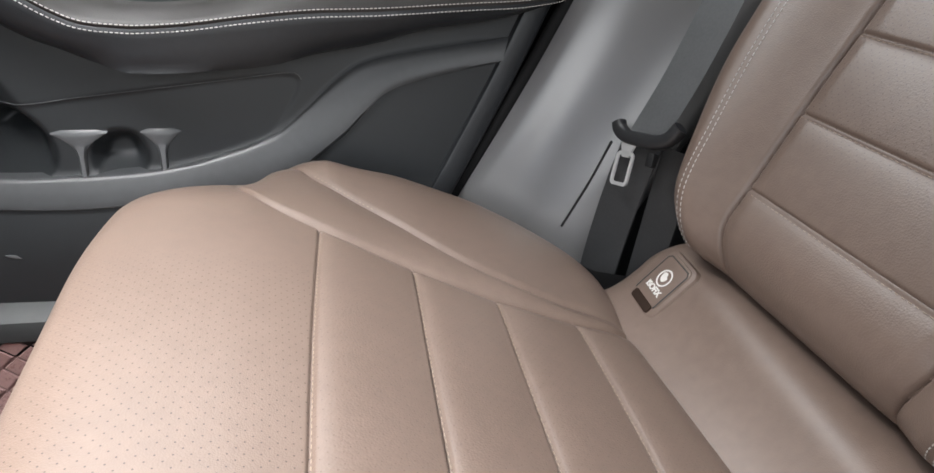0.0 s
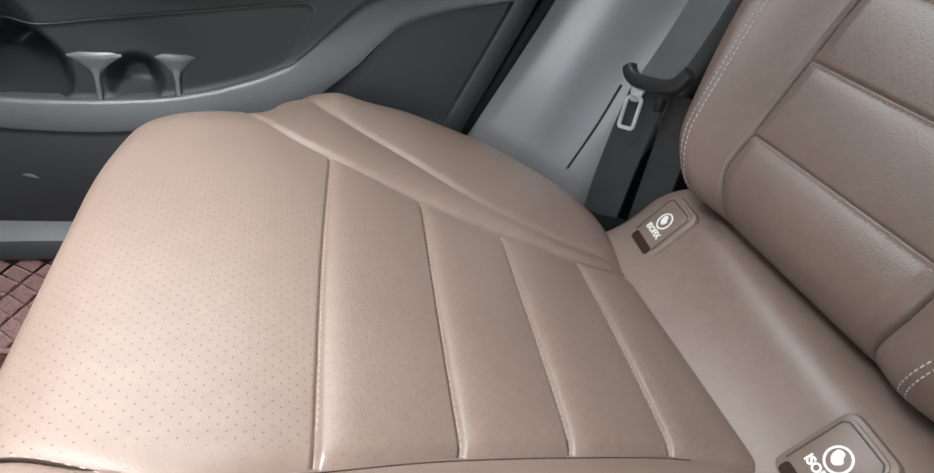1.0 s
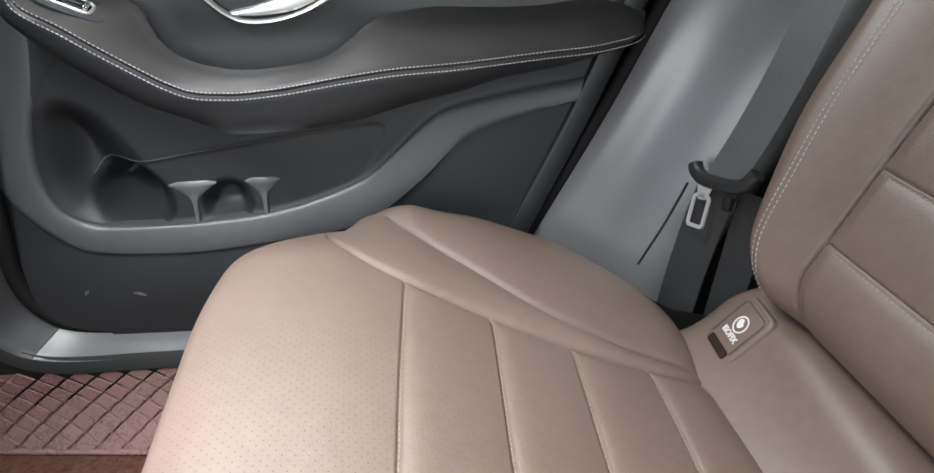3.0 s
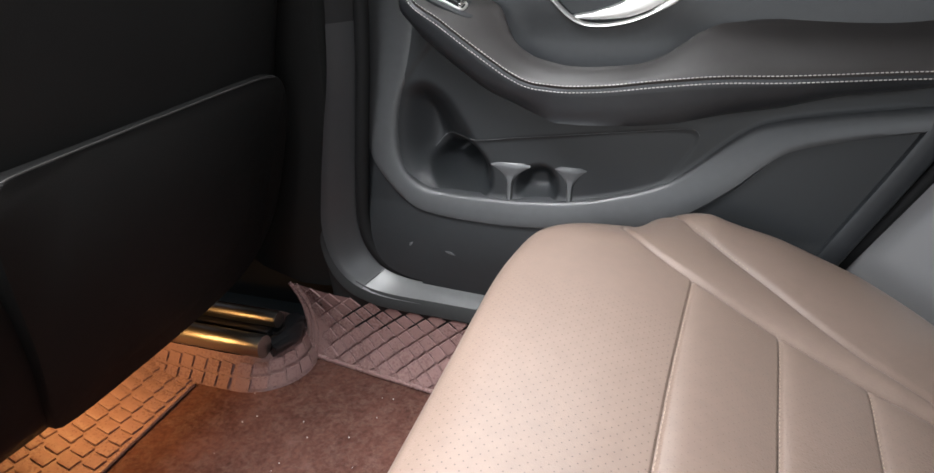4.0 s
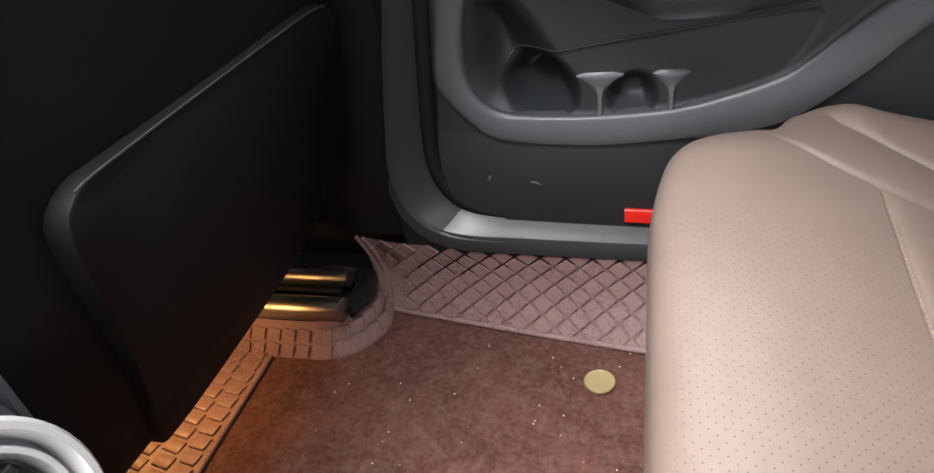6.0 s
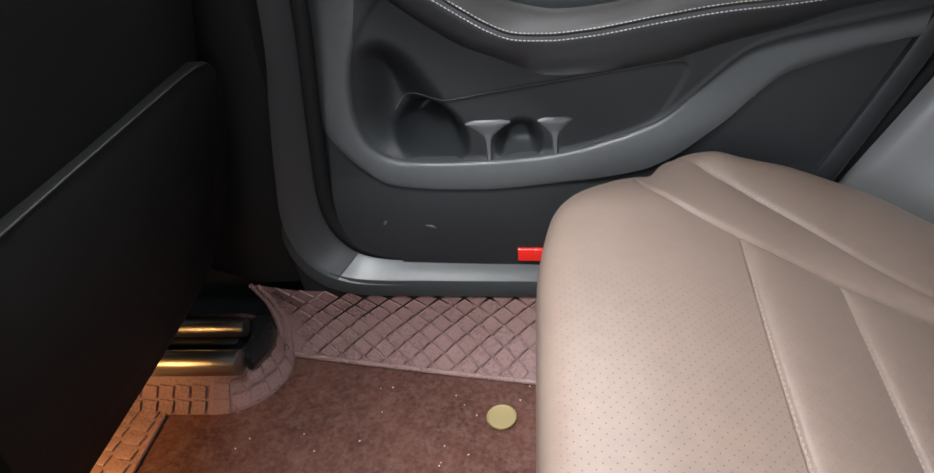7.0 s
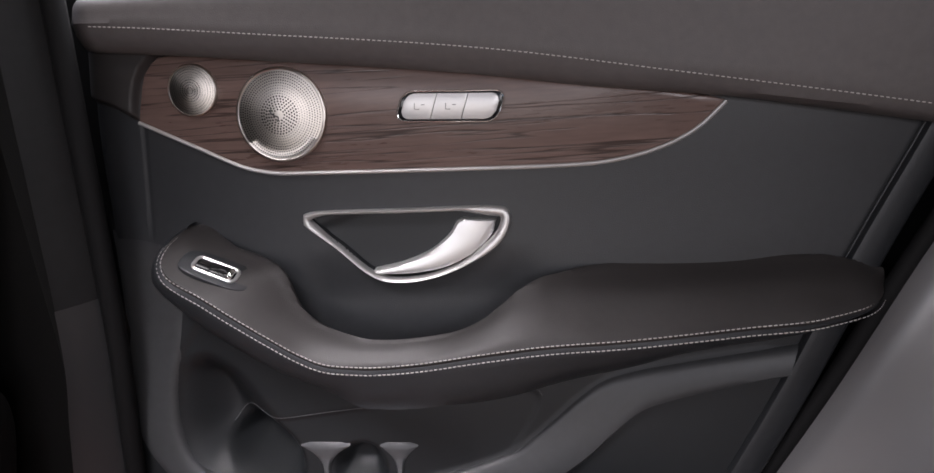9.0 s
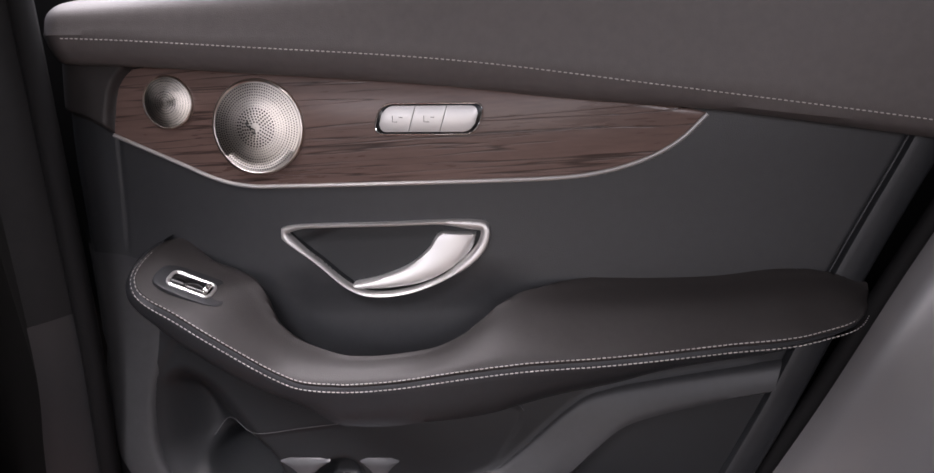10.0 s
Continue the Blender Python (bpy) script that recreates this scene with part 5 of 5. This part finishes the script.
    # rear shell
    loft("back_shell", [[(0.40 + 0.442 * q, cy - 0.2, 0.26 + 0.897 * q), (0.46 + 0.442 * q, cy - 0.2, 0.24 + 0.897 * q), (0.46 + 0.442 * q, cy + 0.2, 0.24 + 0.897 * q), (0.40 + 0.442 * q, cy + 0.2, 0.26 + 0.897 * q)] for q in (0, 0.5)], rubber, back, "dark rear shell", close_v=True, cap=True)
    return back


backrest(0.32, "brown leather outer rear backrest with stitched flutes")


def plain_backrest():
    """The rest of the bench's backrest, towards the open door, run on unseen for shade."""
    rest = tagged(empty("middle_seatback", (0.42, -0.2, 0.28)), "plain brown leather middle rear backrest", "seatback")
    rows = []
    for q in np.linspace(0.014, 0.56, 40):
        e = max(0.0, 1 - (q - 0.014) / 0.05)
        ys = np.linspace(0.082, -0.62, 50)
        k = np.clip(1 - np.minimum(0.0825 - ys, ys + 0.6205) / 0.03, 0, 1)
        h = 0.004 - 0.045 * (1 - math.sqrt(1 - e * e)) - 0.03 * (1 - np.sqrt(1 - k ** 2))
        rows.append(np.stack([B0[0] + q * BU[0] + h * BN[0], ys, B0[2] + q * BU[2] + h * BN[2]], 1))
    loft("back_pad", rows, leather, rest)
    # Unseen board, added to keep light from the rear off the cushion.
    box("light_block_board", (0.66, -0.62, 0.10), (0.70, 0.55, 0.80), rubber, rest, "unseen dark board added to block light behind the backrest", bevel=0.004)


plain_backrest()


# ---- wheel-arch trim behind the door, seat belt ----
def arch_trim():
    rows = []
    for k in np.linspace(0, 1, 30):
        z = 0.10 + 0.75 * k
        x0 = float(rear_x(z)) + 0.038
        rows.append(spline([(x0 - 0.004, 0.765, z), (x0 + 0.004, 0.742, z), (x0 + 0.02, 0.728, z), (x0 + 0.055, 0.705, z), (x0 + 0.10, 0.665, z), (x0 + 0.14, 0.636, z), (x0 + 0.17, 0.626, z), (x0 + 0.185, 0.640, z), (x0 + 0.192, 0.70, z), (x0 + 0.20, 0.80, z)], 40))
    trim = tagged(loft("arch_trim", rows, pillar_plastic, None), "smooth grey satin plastic wheel-arch trim behind the door", "trim", kind="structure")
    path = [(float(rear_x(z)) + 0.034, 0.752 + 0.02 * (z - 0.2), z) for z in np.linspace(0.12, 0.85, 40)]
    tagged(sweep("rear_door_seal", path, circle(0.008, 12), seal_rubber, None), "black rubber seal along the door's rear edge", "seal", kind="structure")
    box_rows = [[(0.30, 0.62, z), (0.34, 0.56, z), (0.40, 0.53, z), (0.50, 0.52, z)] for z in (0.02, 0.15, 0.24)]
    tagged(loft("seat_side_well", box_rows, rubber, None), "dark well beside the seat", "trim", kind="structure")


arch_trim()


def ribbon_strap(name, path, across, width, thick, material, parent, label=""):
    p = np.array(path, float)
    a = np.broadcast_to(np.array(across, float), p.shape)
    a = a / np.linalg.norm(a, axis=1)[:, None]
    tan = np.gradient(p, axis=0)
    n = np.cross(tan, a)
    n /= np.linalg.norm(n, axis=1)[:, None]
    rows = [[c + w * width / 2 * aa + h * thick * m for w, h in ((-1, -0.5), (-0.96, 0.5), (-0.5, 0.42), (0.5, 0.42), (0.96, 0.5), (1, -0.5))] for c, aa, m in zip(p, a, n)]
    return loft(name, rows, material, parent, label, close_v=True, cap=True)


def seat_belt():
    belt = tagged(empty("seat_belt", (0.36, 0.58, 0.25)), "grey seat belt with chrome tongue hanging beside the backrest", "seat belt")
    ribbon_strap("upper_strap", spline([(0.371, 0.562, 0.395), (0.402, 0.566, 0.46), (0.442, 0.580, 0.55), (0.50, 0.605, 0.70), (0.56, 0.64, 0.88)], 30), (0.30, -0.93, 0.10), 0.046, 0.0014, webbing, belt, "grey woven belt strap")
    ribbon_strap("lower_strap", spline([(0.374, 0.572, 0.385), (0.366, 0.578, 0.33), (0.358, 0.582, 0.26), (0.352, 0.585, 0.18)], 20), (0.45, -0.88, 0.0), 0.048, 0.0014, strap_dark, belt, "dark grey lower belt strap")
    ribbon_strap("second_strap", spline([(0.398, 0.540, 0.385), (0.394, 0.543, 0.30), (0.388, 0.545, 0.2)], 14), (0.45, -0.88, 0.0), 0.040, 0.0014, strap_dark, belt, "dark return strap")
    # tongue: moulded grip with a steel loop
    o = Vector((0.3665, 0.567, 0.396))
    ex = Vector((0.23, -0.93, 0.22)).normalized()
    ez = Vector((0.30, 0.05, 0.95))
    ez = (ez - ex * ez.dot(ex)).normalized()
    n = ex.cross(ez)
    if n.x > 0:
        n = -n
    def at(a, b, h):
        return o + ex * a + ez * b + n * h
    bar = [tuple(at(a, b, -0.004)) for a, b in spline([(-0.040, 0.009), (-0.035, 0.002), (-0.022, -0.004), (0.0, -0.006), (0.022, -0.006), (0.036, -0.001), (0.046, 0.011)], 40)]
    grip = sweep("tongue_grip", bar, [(0.0075 * math.copysign(abs(math.cos(q)) ** 0.7, math.cos(q)), 0.0065 * math.copysign(abs(math.sin(q)) ** 0.7, math.sin(q))) for q in np.linspace(0, 2 * math.pi, 16, endpoint=False)], grip_plastic, belt, "dark grey moulded tongue grip", up=tuple(n))
    loop = [tuple(at(a - 0.016, b - 0.038, -0.003)) for a, b in rounded(0.022, 0.032, 0.004)]
    sweep("tongue_plate", loop, [(-0.0019, -0.001), (-0.0019, 0.001), (0.0019, 0.001), (0.0019, -0.001)], buckle_steel, grip, "chrome latch loop", up=tuple(n), closed=True)
    plate("tongue_neck", [(-0.021, -0.026), (-0.011, -0.026), (-0.004, -0.008), (-0.028, -0.008)], lambda a, b, h: at(a, b, h - 0.002), 0.0025, 0.0006, buckle_steel, grip)
    plate("belt_stop", rounded(0.010, 0.014, 0.002), lambda a, b, h: at(a + 0.017, b - 0.024, h - 0.004), 0.006, 0.001, rubber, belt)
    cord = sweep("retainer_cord", spline([(0.354, 0.600, 0.376), (0.336, 0.601, 0.328), (0.313, 0.604, 0.275)], 12), circle(0.0016, 6), rubber, belt, "thin black cord", up=(0, -1, 0))


seat_belt()


# ---- front seat seen from behind ----
def front_seat():
    fs = tagged(empty("front_seat", (-0.55, 0.45, 0.12)), "black front seat seen from behind with a hard pocket panel", "car seat")
    rows = []
    for z in np.linspace(0.158, 0.83, 48):
        low = max(0.0, 0.45 - z)
        xr = -0.482 + 0.24 * max(0.0, z - 0.45) - 0.10 * low - 0.83 * low * low - 0.02 * (1 - step(0.158, 0.20, z))
        hw = 0.28 - 0.03 * (1 - step(0.158, 0.40, z)) - 0.06 * step(0.74, 0.83, z) ** 2
        sec = []
        for a in np.linspace(-1, 1, 41):
            e = max(0.0, (abs(a) - 0.72) / 0.28)
            sec.append((xr - (0.04 + 0.05 * step(0.26, 0.36, z)) * (1 - math.sqrt(max(0, 1 - e * e))) - 0.012 * a * a, 0.455 + hw * a, z))
        thick = 0.06 + 0.10 * step(0.26, 0.36, z)
        sec.append((xr - thick, 0.455 + hw, z))
        sec.append((xr - thick, 0.455 - hw, z))
        rows.append(sec)
    loft("seat_back", rows, seat_cloth, fs, "black leather seat back", close_v=True, cap=True)
    def at(a, b, h):
        return (-0.464 - 0.10 * (0.48 - b) - 0.83 * max(0.0, 0.48 - b) ** 2 + h, a, b - 0.006)
    out = spline([(0.280, 0.4865), (0.30, 0.4880), (0.45, 0.4880), (0.60, 0.4865), (0.655, 0.479), (0.674, 0.44), (0.672, 0.36), (0.670, 0.255), (0.632, 0.192), (0.54, 0.173), (0.40, 0.171), (0.33, 0.177), (0.304, 0.200), (0.278, 0.32), (0.261, 0.41), (0.259, 0.468)], 130, closed=True)
    plate("pocket_panel", out, at, 0.02, 0.0035, seat_cloth, fs, "dark moulded seat-back panel")
    # Thin paler strip that paints the lit top edge of the panel.
    sweep("panel_edge_highlight", [at(y_, z_, 0.0008) for y_, z_ in spline([(0.272, 0.4855), (0.30, 0.4877), (0.45, 0.4878), (0.60, 0.4862), (0.645, 0.4812)], 40)], circle(0.0009, 6), brown_black_leather, fs, "thin paler strip painted as the highlight on the panel's top edge", up=(1, 0, 0))
    hr = []
    for z in np.linspace(0.845, 1.05, 16):
        k = (z - 0.845) / 0.205
        w = 0.13 * math.sqrt(max(0.02, 1 - (2 * k - 1) ** 6))
        hr.append([(-0.43 + 0.03 * k + 0.05 * math.cos(q), 0.455 + w * math.sin(q), z) for q in np.linspace(0, 2 * math.pi, 28, endpoint=False)])
    loft("headrest", hr, seat_cloth, fs, close_v=True, cap=True)
    # cushion and base above the rail
    box("seat_base", (-1.0, 0.25, 0.215), (-0.63, 0.69, 0.33), black_plastic, fs, bevel=0.03, segs=4)
    for yy in (0.655, 0.27):
        box("seat_leg", (-0.98, yy - 0.02, 0.05), (-0.84, yy + 0.02, 0.23), rubber, fs, bevel=0.006)


front_seat()
tagged(box("footwell_lamp", (-0.745, 0.425, 0.196), (-0.655, 0.475, 0.214), black_plastic, bevel=0.003), "small dark footwell lamp under the front seat", "lamp")


def seat_rail():
    rail = tagged(empty("seat_rail", (-0.58, 0.655, 0.05)), "black seat rail with shiny steel tubes under the front seat", "seat rail")
    box("rail_channel", (-0.98, 0.625, 0.03), (-0.545, 0.70, 0.065), gloss_black, rail, bevel=0.006, segs=3)
    for cy, cz, r, x1 in ((0.613, 0.078, 0.0175, -0.534), (0.672, 0.086, 0.0125, -0.545)):
        sweep("steel_tube", [(x, cy, cz) for x in np.linspace(-0.98, x1, 6)], circle(r, 20), steel, rail, "polished steel tube", up=(0, 0, 1))
    box("rail_slot", (-0.98, 0.652, 0.06), (-0.556, 0.668, 0.074), rubber, rail, bevel=0.002)
    sweep("end_cap", [(-0.527 - 0.35 * abs(y - 0.668), y, 0.062) for y in np.linspace(0.630, 0.708, 8)], circle(0.018, 12, 0.8), gloss_black, rail, "gloss black rail end cap", up=(0, 0, 1))


seat_rail()


# ---- centre console with its rear air vent ----
def console():
    con = tagged(empty("centre_console", (-0.5, 0.0, 0.0)), "black centre console with a round silver air vent", "console")
    rows = []
    for y in np.linspace(-0.14, 0.138, 30):
        e = np.clip(1 - min(y + 0.14, 0.138 - y) / 0.03, 0, 1)
        d = 0.03 * (1 - math.sqrt(1 - e * e))
        rows.append(spline([(-0.355 - d, y, 0.0), (-0.350 - d, y, 0.2), (-0.335 - d, y, 0.33), (-0.352 - d, y, 0.42), (-0.385 - d, y, 0.50 - d), (-0.46, y, 0.54 - d), (-0.95, y, 0.54 - d)], 40))
    loft("console_body", rows, black_leather, con, "black grained console")
    for sgn in (-1, 1):
        yy = 0.138 if sgn > 0 else -0.14
        box("console_side", (-0.95, yy - 0.004, 0.0), (-0.385, yy, 0.505), black_leather, con, bevel=0.001)
    o = Vector((-0.350, 0.083, 0.457))
    n = Vector((0.93, 0, 0.36)).normalized()
    ey = Vector((0, 1, 0))
    ez = n.cross(ey)
    for r, w, hgt, m, nm in ((0.039, 0.0036, 0.006, chrome, "vent_ring"), (0.0305, 0.0022, 0.004, chrome, "vent_inner_ring")):
        ring = [tuple(o + ey * r * math.cos(a) + ez * r * math.sin(a)) for a in np.linspace(0, 2 * math.pi, 48, endpoint=False)]
        sweep(nm, ring, [(-w, -0.004), (-w, hgt * 0.5), (-w * 0.4, hgt), (w * 0.4, hgt), (w, hgt * 0.5), (w, -0.004)], m, con, "silver vent ring", up=tuple(n), closed=True)
    plate("vent_face", circle(0.027, 32), lambda a, b, h: o + ey * a + ez * b + n * h, 0.004, 0.001, gloss_black, con)
    for q in (-0.012, 0.0, 0.012):
        plate("vent_blade", [(-0.022, q - 0.002), (0.022, q - 0.002), (0.022, q + 0.002), (-0.022, q + 0.002)], lambda a, b, h: o + ey * a + ez * b + n * (h + 0.003), 0.003, 0.0008, gloss_black, con)
    o2 = Vector((-0.334, 0.064, 0.372))
    tr = [tuple(o2 + ey * a + ez * b) for a, b in rounded(0.085, 0.034, 0.006)]
    sweep("switch_frame", tr, [(-0.002, -0.002), (-0.002, 0.002), (0.0, 0.003), (0.002, 0.002), (0.002, -0.002)], chrome, con, "silver switch frame", up=tuple(n), closed=True)
    plate("switch_face", rounded(0.08, 0.03, 0.005), lambda a, b, h: o2 + ey * a + ez * b + n * h, 0.003, 0.001, gloss_black, con)
    plate("switch_tab", rounded(0.02, 0.012, 0.003), lambda a, b, h: o2 + ey * (a + 0.018) + ez * b + n * (h + 0.003), 0.004, 0.001, silver_key, con)


console()


# ---- floor mat: pile carpet in a quilted tray ----
def floor_mat():
    fm = tagged(empty("floor_mat", (-0.35, 0.45, 0.0)), "brown quilted leather floor mat with a brown pile carpet inlay", "floor mat")
    edge = curve([(-0.80, 0.735), (-0.58, 0.712), (-0.509, 0.701), (-0.332, 0.673), (-0.131, 0.644), (0.0, 0.628)])
    rows = []
    rng = np.random.RandomState(3)
    for x in np.linspace(-0.80, 0.0, 90):
        ys = np.linspace(0.15, float(edge(x)), 60)
        rows.append(np.stack([np.full(60, x), ys, 0.001 + 0.0012 * rng.rand(60)], 1))
    loft("carpet_inlay", rows, carpet, fm, "worn brown pile carpet")
    top = lambda x: (0.693 + 0.02 * float(step(-0.45, -0.6, x)), 0.127 + 0.010 * float(step(-0.3, -0.55, x)))
    def wallpt(x, t, h):
        y0, z0 = float(edge(x)), 0.004
        y1, z1 = top(x)
        n = Vector((0, -(z1 - z0), (y1 - y0))).normalized()
        bow = 0.012 * math.sin(math.pi * t)
        return Vector((x, y0 + (y1 - y0) * t + bow, z0 + (z1 - z0) * t)) + n * h
    loft("side_wall", [[tuple(wallpt(-0.520 * (1 - u) - 0.014 * t * (1 - u), t, 0)) for t in np.linspace(-0.02, 1.0, 14)] for u in np.linspace(0, 1, 50)], mat_leather, fm, "quilted leather side of the mat tray")
    def diamond(place, u, v, du, dv):
        o = [(u - du, v), (u, v - dv), (u + du, v), (u, v + dv)]
        plate("quilt_pad", o, place, 0.002, 0.0022, mat_leather, fm)
    wp = lambda a, b, h: wallpt(a, b, h + 0.0035)
    for i in range(34):
        for j in range(8):
            u = -0.580 + 0.0172 * i
            v = 0.095 + j * 0.118
            if (i + j) % 2 == 0 and v < 0.93 and u > -0.487 - 0.014 * v:
                diamond(wp, u, v, 0.0150, 0.103)
    sweep("mat_piping", [(x, float(edge(x)) - 0.002, 0.006) for x in np.linspace(-0.509, 0.0, 40)], circle(0.0035, 8), mat_leather, fm, up=(0, 0, 1))
    for off in (0.0, 0.012):
        sweep("mat_piping", [tuple(wallpt(-0.508 - off - 0.016 * t * t + 0.006 * math.sin(3.1 * t), t, 0.002)) for t in np.linspace(0.0, 1.0, 24)], circle(0.0032, 8), mat_leather, fm, up=(0, -1, 0.2))
    # front border under the seat, rising towards the front
    def border(a, b, h):
        return Vector((-0.655 - b * 0.16, a, 0.004 + 0.055 * b * b + h))
    loft("front_border", [[tuple(border(y, t, 0)) for t in np.linspace(0, 1, 12)] for y in np.linspace(0.13, 0.60, 30)], mat_leather, fm, "quilted leather front border of the mat")
    bp_ = lambda a, b, h: border(a, b, h + 0.0035)
    for i in range(19):
        for j in range(5):
            a0, b0 = 0.172 + i * 0.0225 + 0.011 * (j % 2), 0.05 + j * 0.185
            plate("quilt_pad", [(a0, b0 + 0.02), (a0 + 0.018, b0), (a0 + 0.020, b0 + 0.135), (a0 + 0.002, b0 + 0.155)], bp_, 0.002, 0.0022, mat_leather, fm)
    sweep("mat_piping", [tuple(border(y, 0.0, 0.002)) for y in np.linspace(0.13, 0.58, 30)], circle(0.0035, 8), mat_leather, fm, up=(0, 0, 1))
    # console side of the tray
    loft("inner_wall", [[(x, 0.165, 0.003), (x, 0.150, 0.02), (x, 0.143, 0.09)] for x in np.linspace(-0.82, 0.0, 20)], mat_leather, fm)
    for k in range(2):
        sweep("mat_piping", [(x, 0.172 + 0.02 * k, 0.005) for x in np.linspace(-0.82, -0.1, 30)], circle(0.004, 8), mat_leather, fm, up=(0, 0, 1))
    # hump that wraps the seat rail's end
    hump = []
    cx, cy = -0.588, 0.672
    around = [(-0.80 + 0.0177 * k, -1.0, 0.0) for k in range(12)]
    around = [((x - cx), -1.0, 0.0) for x, _, _ in around] + [(0.0, math.sin(a), math.cos(a)) for a in np.linspace(-math.pi / 2, math.pi / 2, 24)] + [(-0.05, 1.0, 0.0), (-0.21, 1.0, 0.0)]
    for dx, ey_, ex in around:
        foot_ = (cx + dx + 0.090 * ex, cy + 0.084 * ey_)
        topp = (cx + dx + 0.064 * ex, cy + 0.062 * ey_)
        hump.append(spline([(foot_[0], foot_[1], 0.002), (foot_[0] * 0.7 + topp[0] * 0.3, foot_[1] * 0.7 + topp[1] * 0.3, 0.016), (foot_[0] * 0.2 + topp[0] * 0.8, foot_[1] * 0.2 + topp[1] * 0.8, 0.048), (topp[0], topp[1], 0.056), (topp[0] * 1.0, topp[1], 0.04)], 14))
    loft("rail_hump", hump, mat_leather, fm, "leather hump wrapped round the seat rail")
    H = np.array(hump)
    def hpt(a, b, h):
        i, j = np.clip(a, 0, len(H) - 1.01), np.clip(b, 0, 12.99)
        i0, j0 = int(i), int(j)
        p = H[i0, j0] * (1 - i + i0) * (1 - j + j0) + H[i0 + 1, j0] * (i - i0) * (1 - j + j0) + H[i0, j0 + 1] * (1 - i + i0) * (j - j0) + H[i0 + 1, j0 + 1] * (i - i0) * (j - j0)
        n = np.cross(H[i0 + 1, j0] - H[i0, j0], H[i0, j0 + 1] - H[i0, j0])
        n /= np.linalg.norm(n) + 1e-9
        if n[2] < 0:
            n = -n
        return Vector(p + n * (h + 0.0040))
    for i, w in [(3.6 + 1.35 * k, 1.1) for k in range(6)] + [(12.2 + 2.3 * k, 1.9) for k in range(7)]:
        for lo, hi in ((0.6, 4.2), (4.7, 8.2)):
            lean = 0.25 * w * (lo > 3)
            plate("quilt_pad", [(i + lean, lo + 0.5), (i + w + lean, lo), (i + w * 1.25 + lean, hi - 0.5), (i + w * 0.25 + lean, hi)], hpt, 0.002, 0.0018, mat_leather, fm)
    return fm


floor_mat()
def coin_rows():
    """A flat disc with a milled raised rim."""
    rows = []
    for f, h in ((0.98, -0.0045), (1.0, -0.0040), (1.0, -0.0008), (0.965, 0.0), (0.90, 0.0), (0.86, -0.0007), (0.83, -0.0007), (0.5, -0.0006), (0.1, -0.0006), (0.002, -0.0006)):
        mill = 0.012 if 0.88 < f < 0.99 else 0.0
        rows.append([(-0.188 + 0.0195 * (f + mill * (-1) ** k) * math.cos(2 * math.pi * k / 72), 0.585 + 0.0195 * (f + mill * (-1) ** k) * math.sin(2 * math.pi * k / 72), 0.0075 + h) for k in range(72)])
    return rows


coin = loft("coin", coin_rows(), brass, None, close_v=True)
tagged(coin, "brass-coloured round coin lying on the carpet", "coin")


def crumbs():
    rng = np.random.RandomState(11)
    verts, faces = [], []
    for _ in range(46):
        x, y, r = rng.uniform(-0.56, -0.14), rng.uniform(0.36, 0.66), rng.uniform(0.0005, 0.0014)
        base = len(verts)
        for k in range(5):
            a = 2 * math.pi * k / 5 + rng.rand()
            verts.append((x + r * math.cos(a), y + r * math.sin(a), 0.0035))
        verts.append((x, y, 0.0035 + r))
        faces += [(base + k, base + (k + 1) % 5, base + 5) for k in range(5)]
    tagged(link_mesh("crumbs", verts, faces, white_print, None, "pale crumbs and dust specks scattered on the carpet", smooth=False), category="crumbs", kind="stuff")


crumbs()
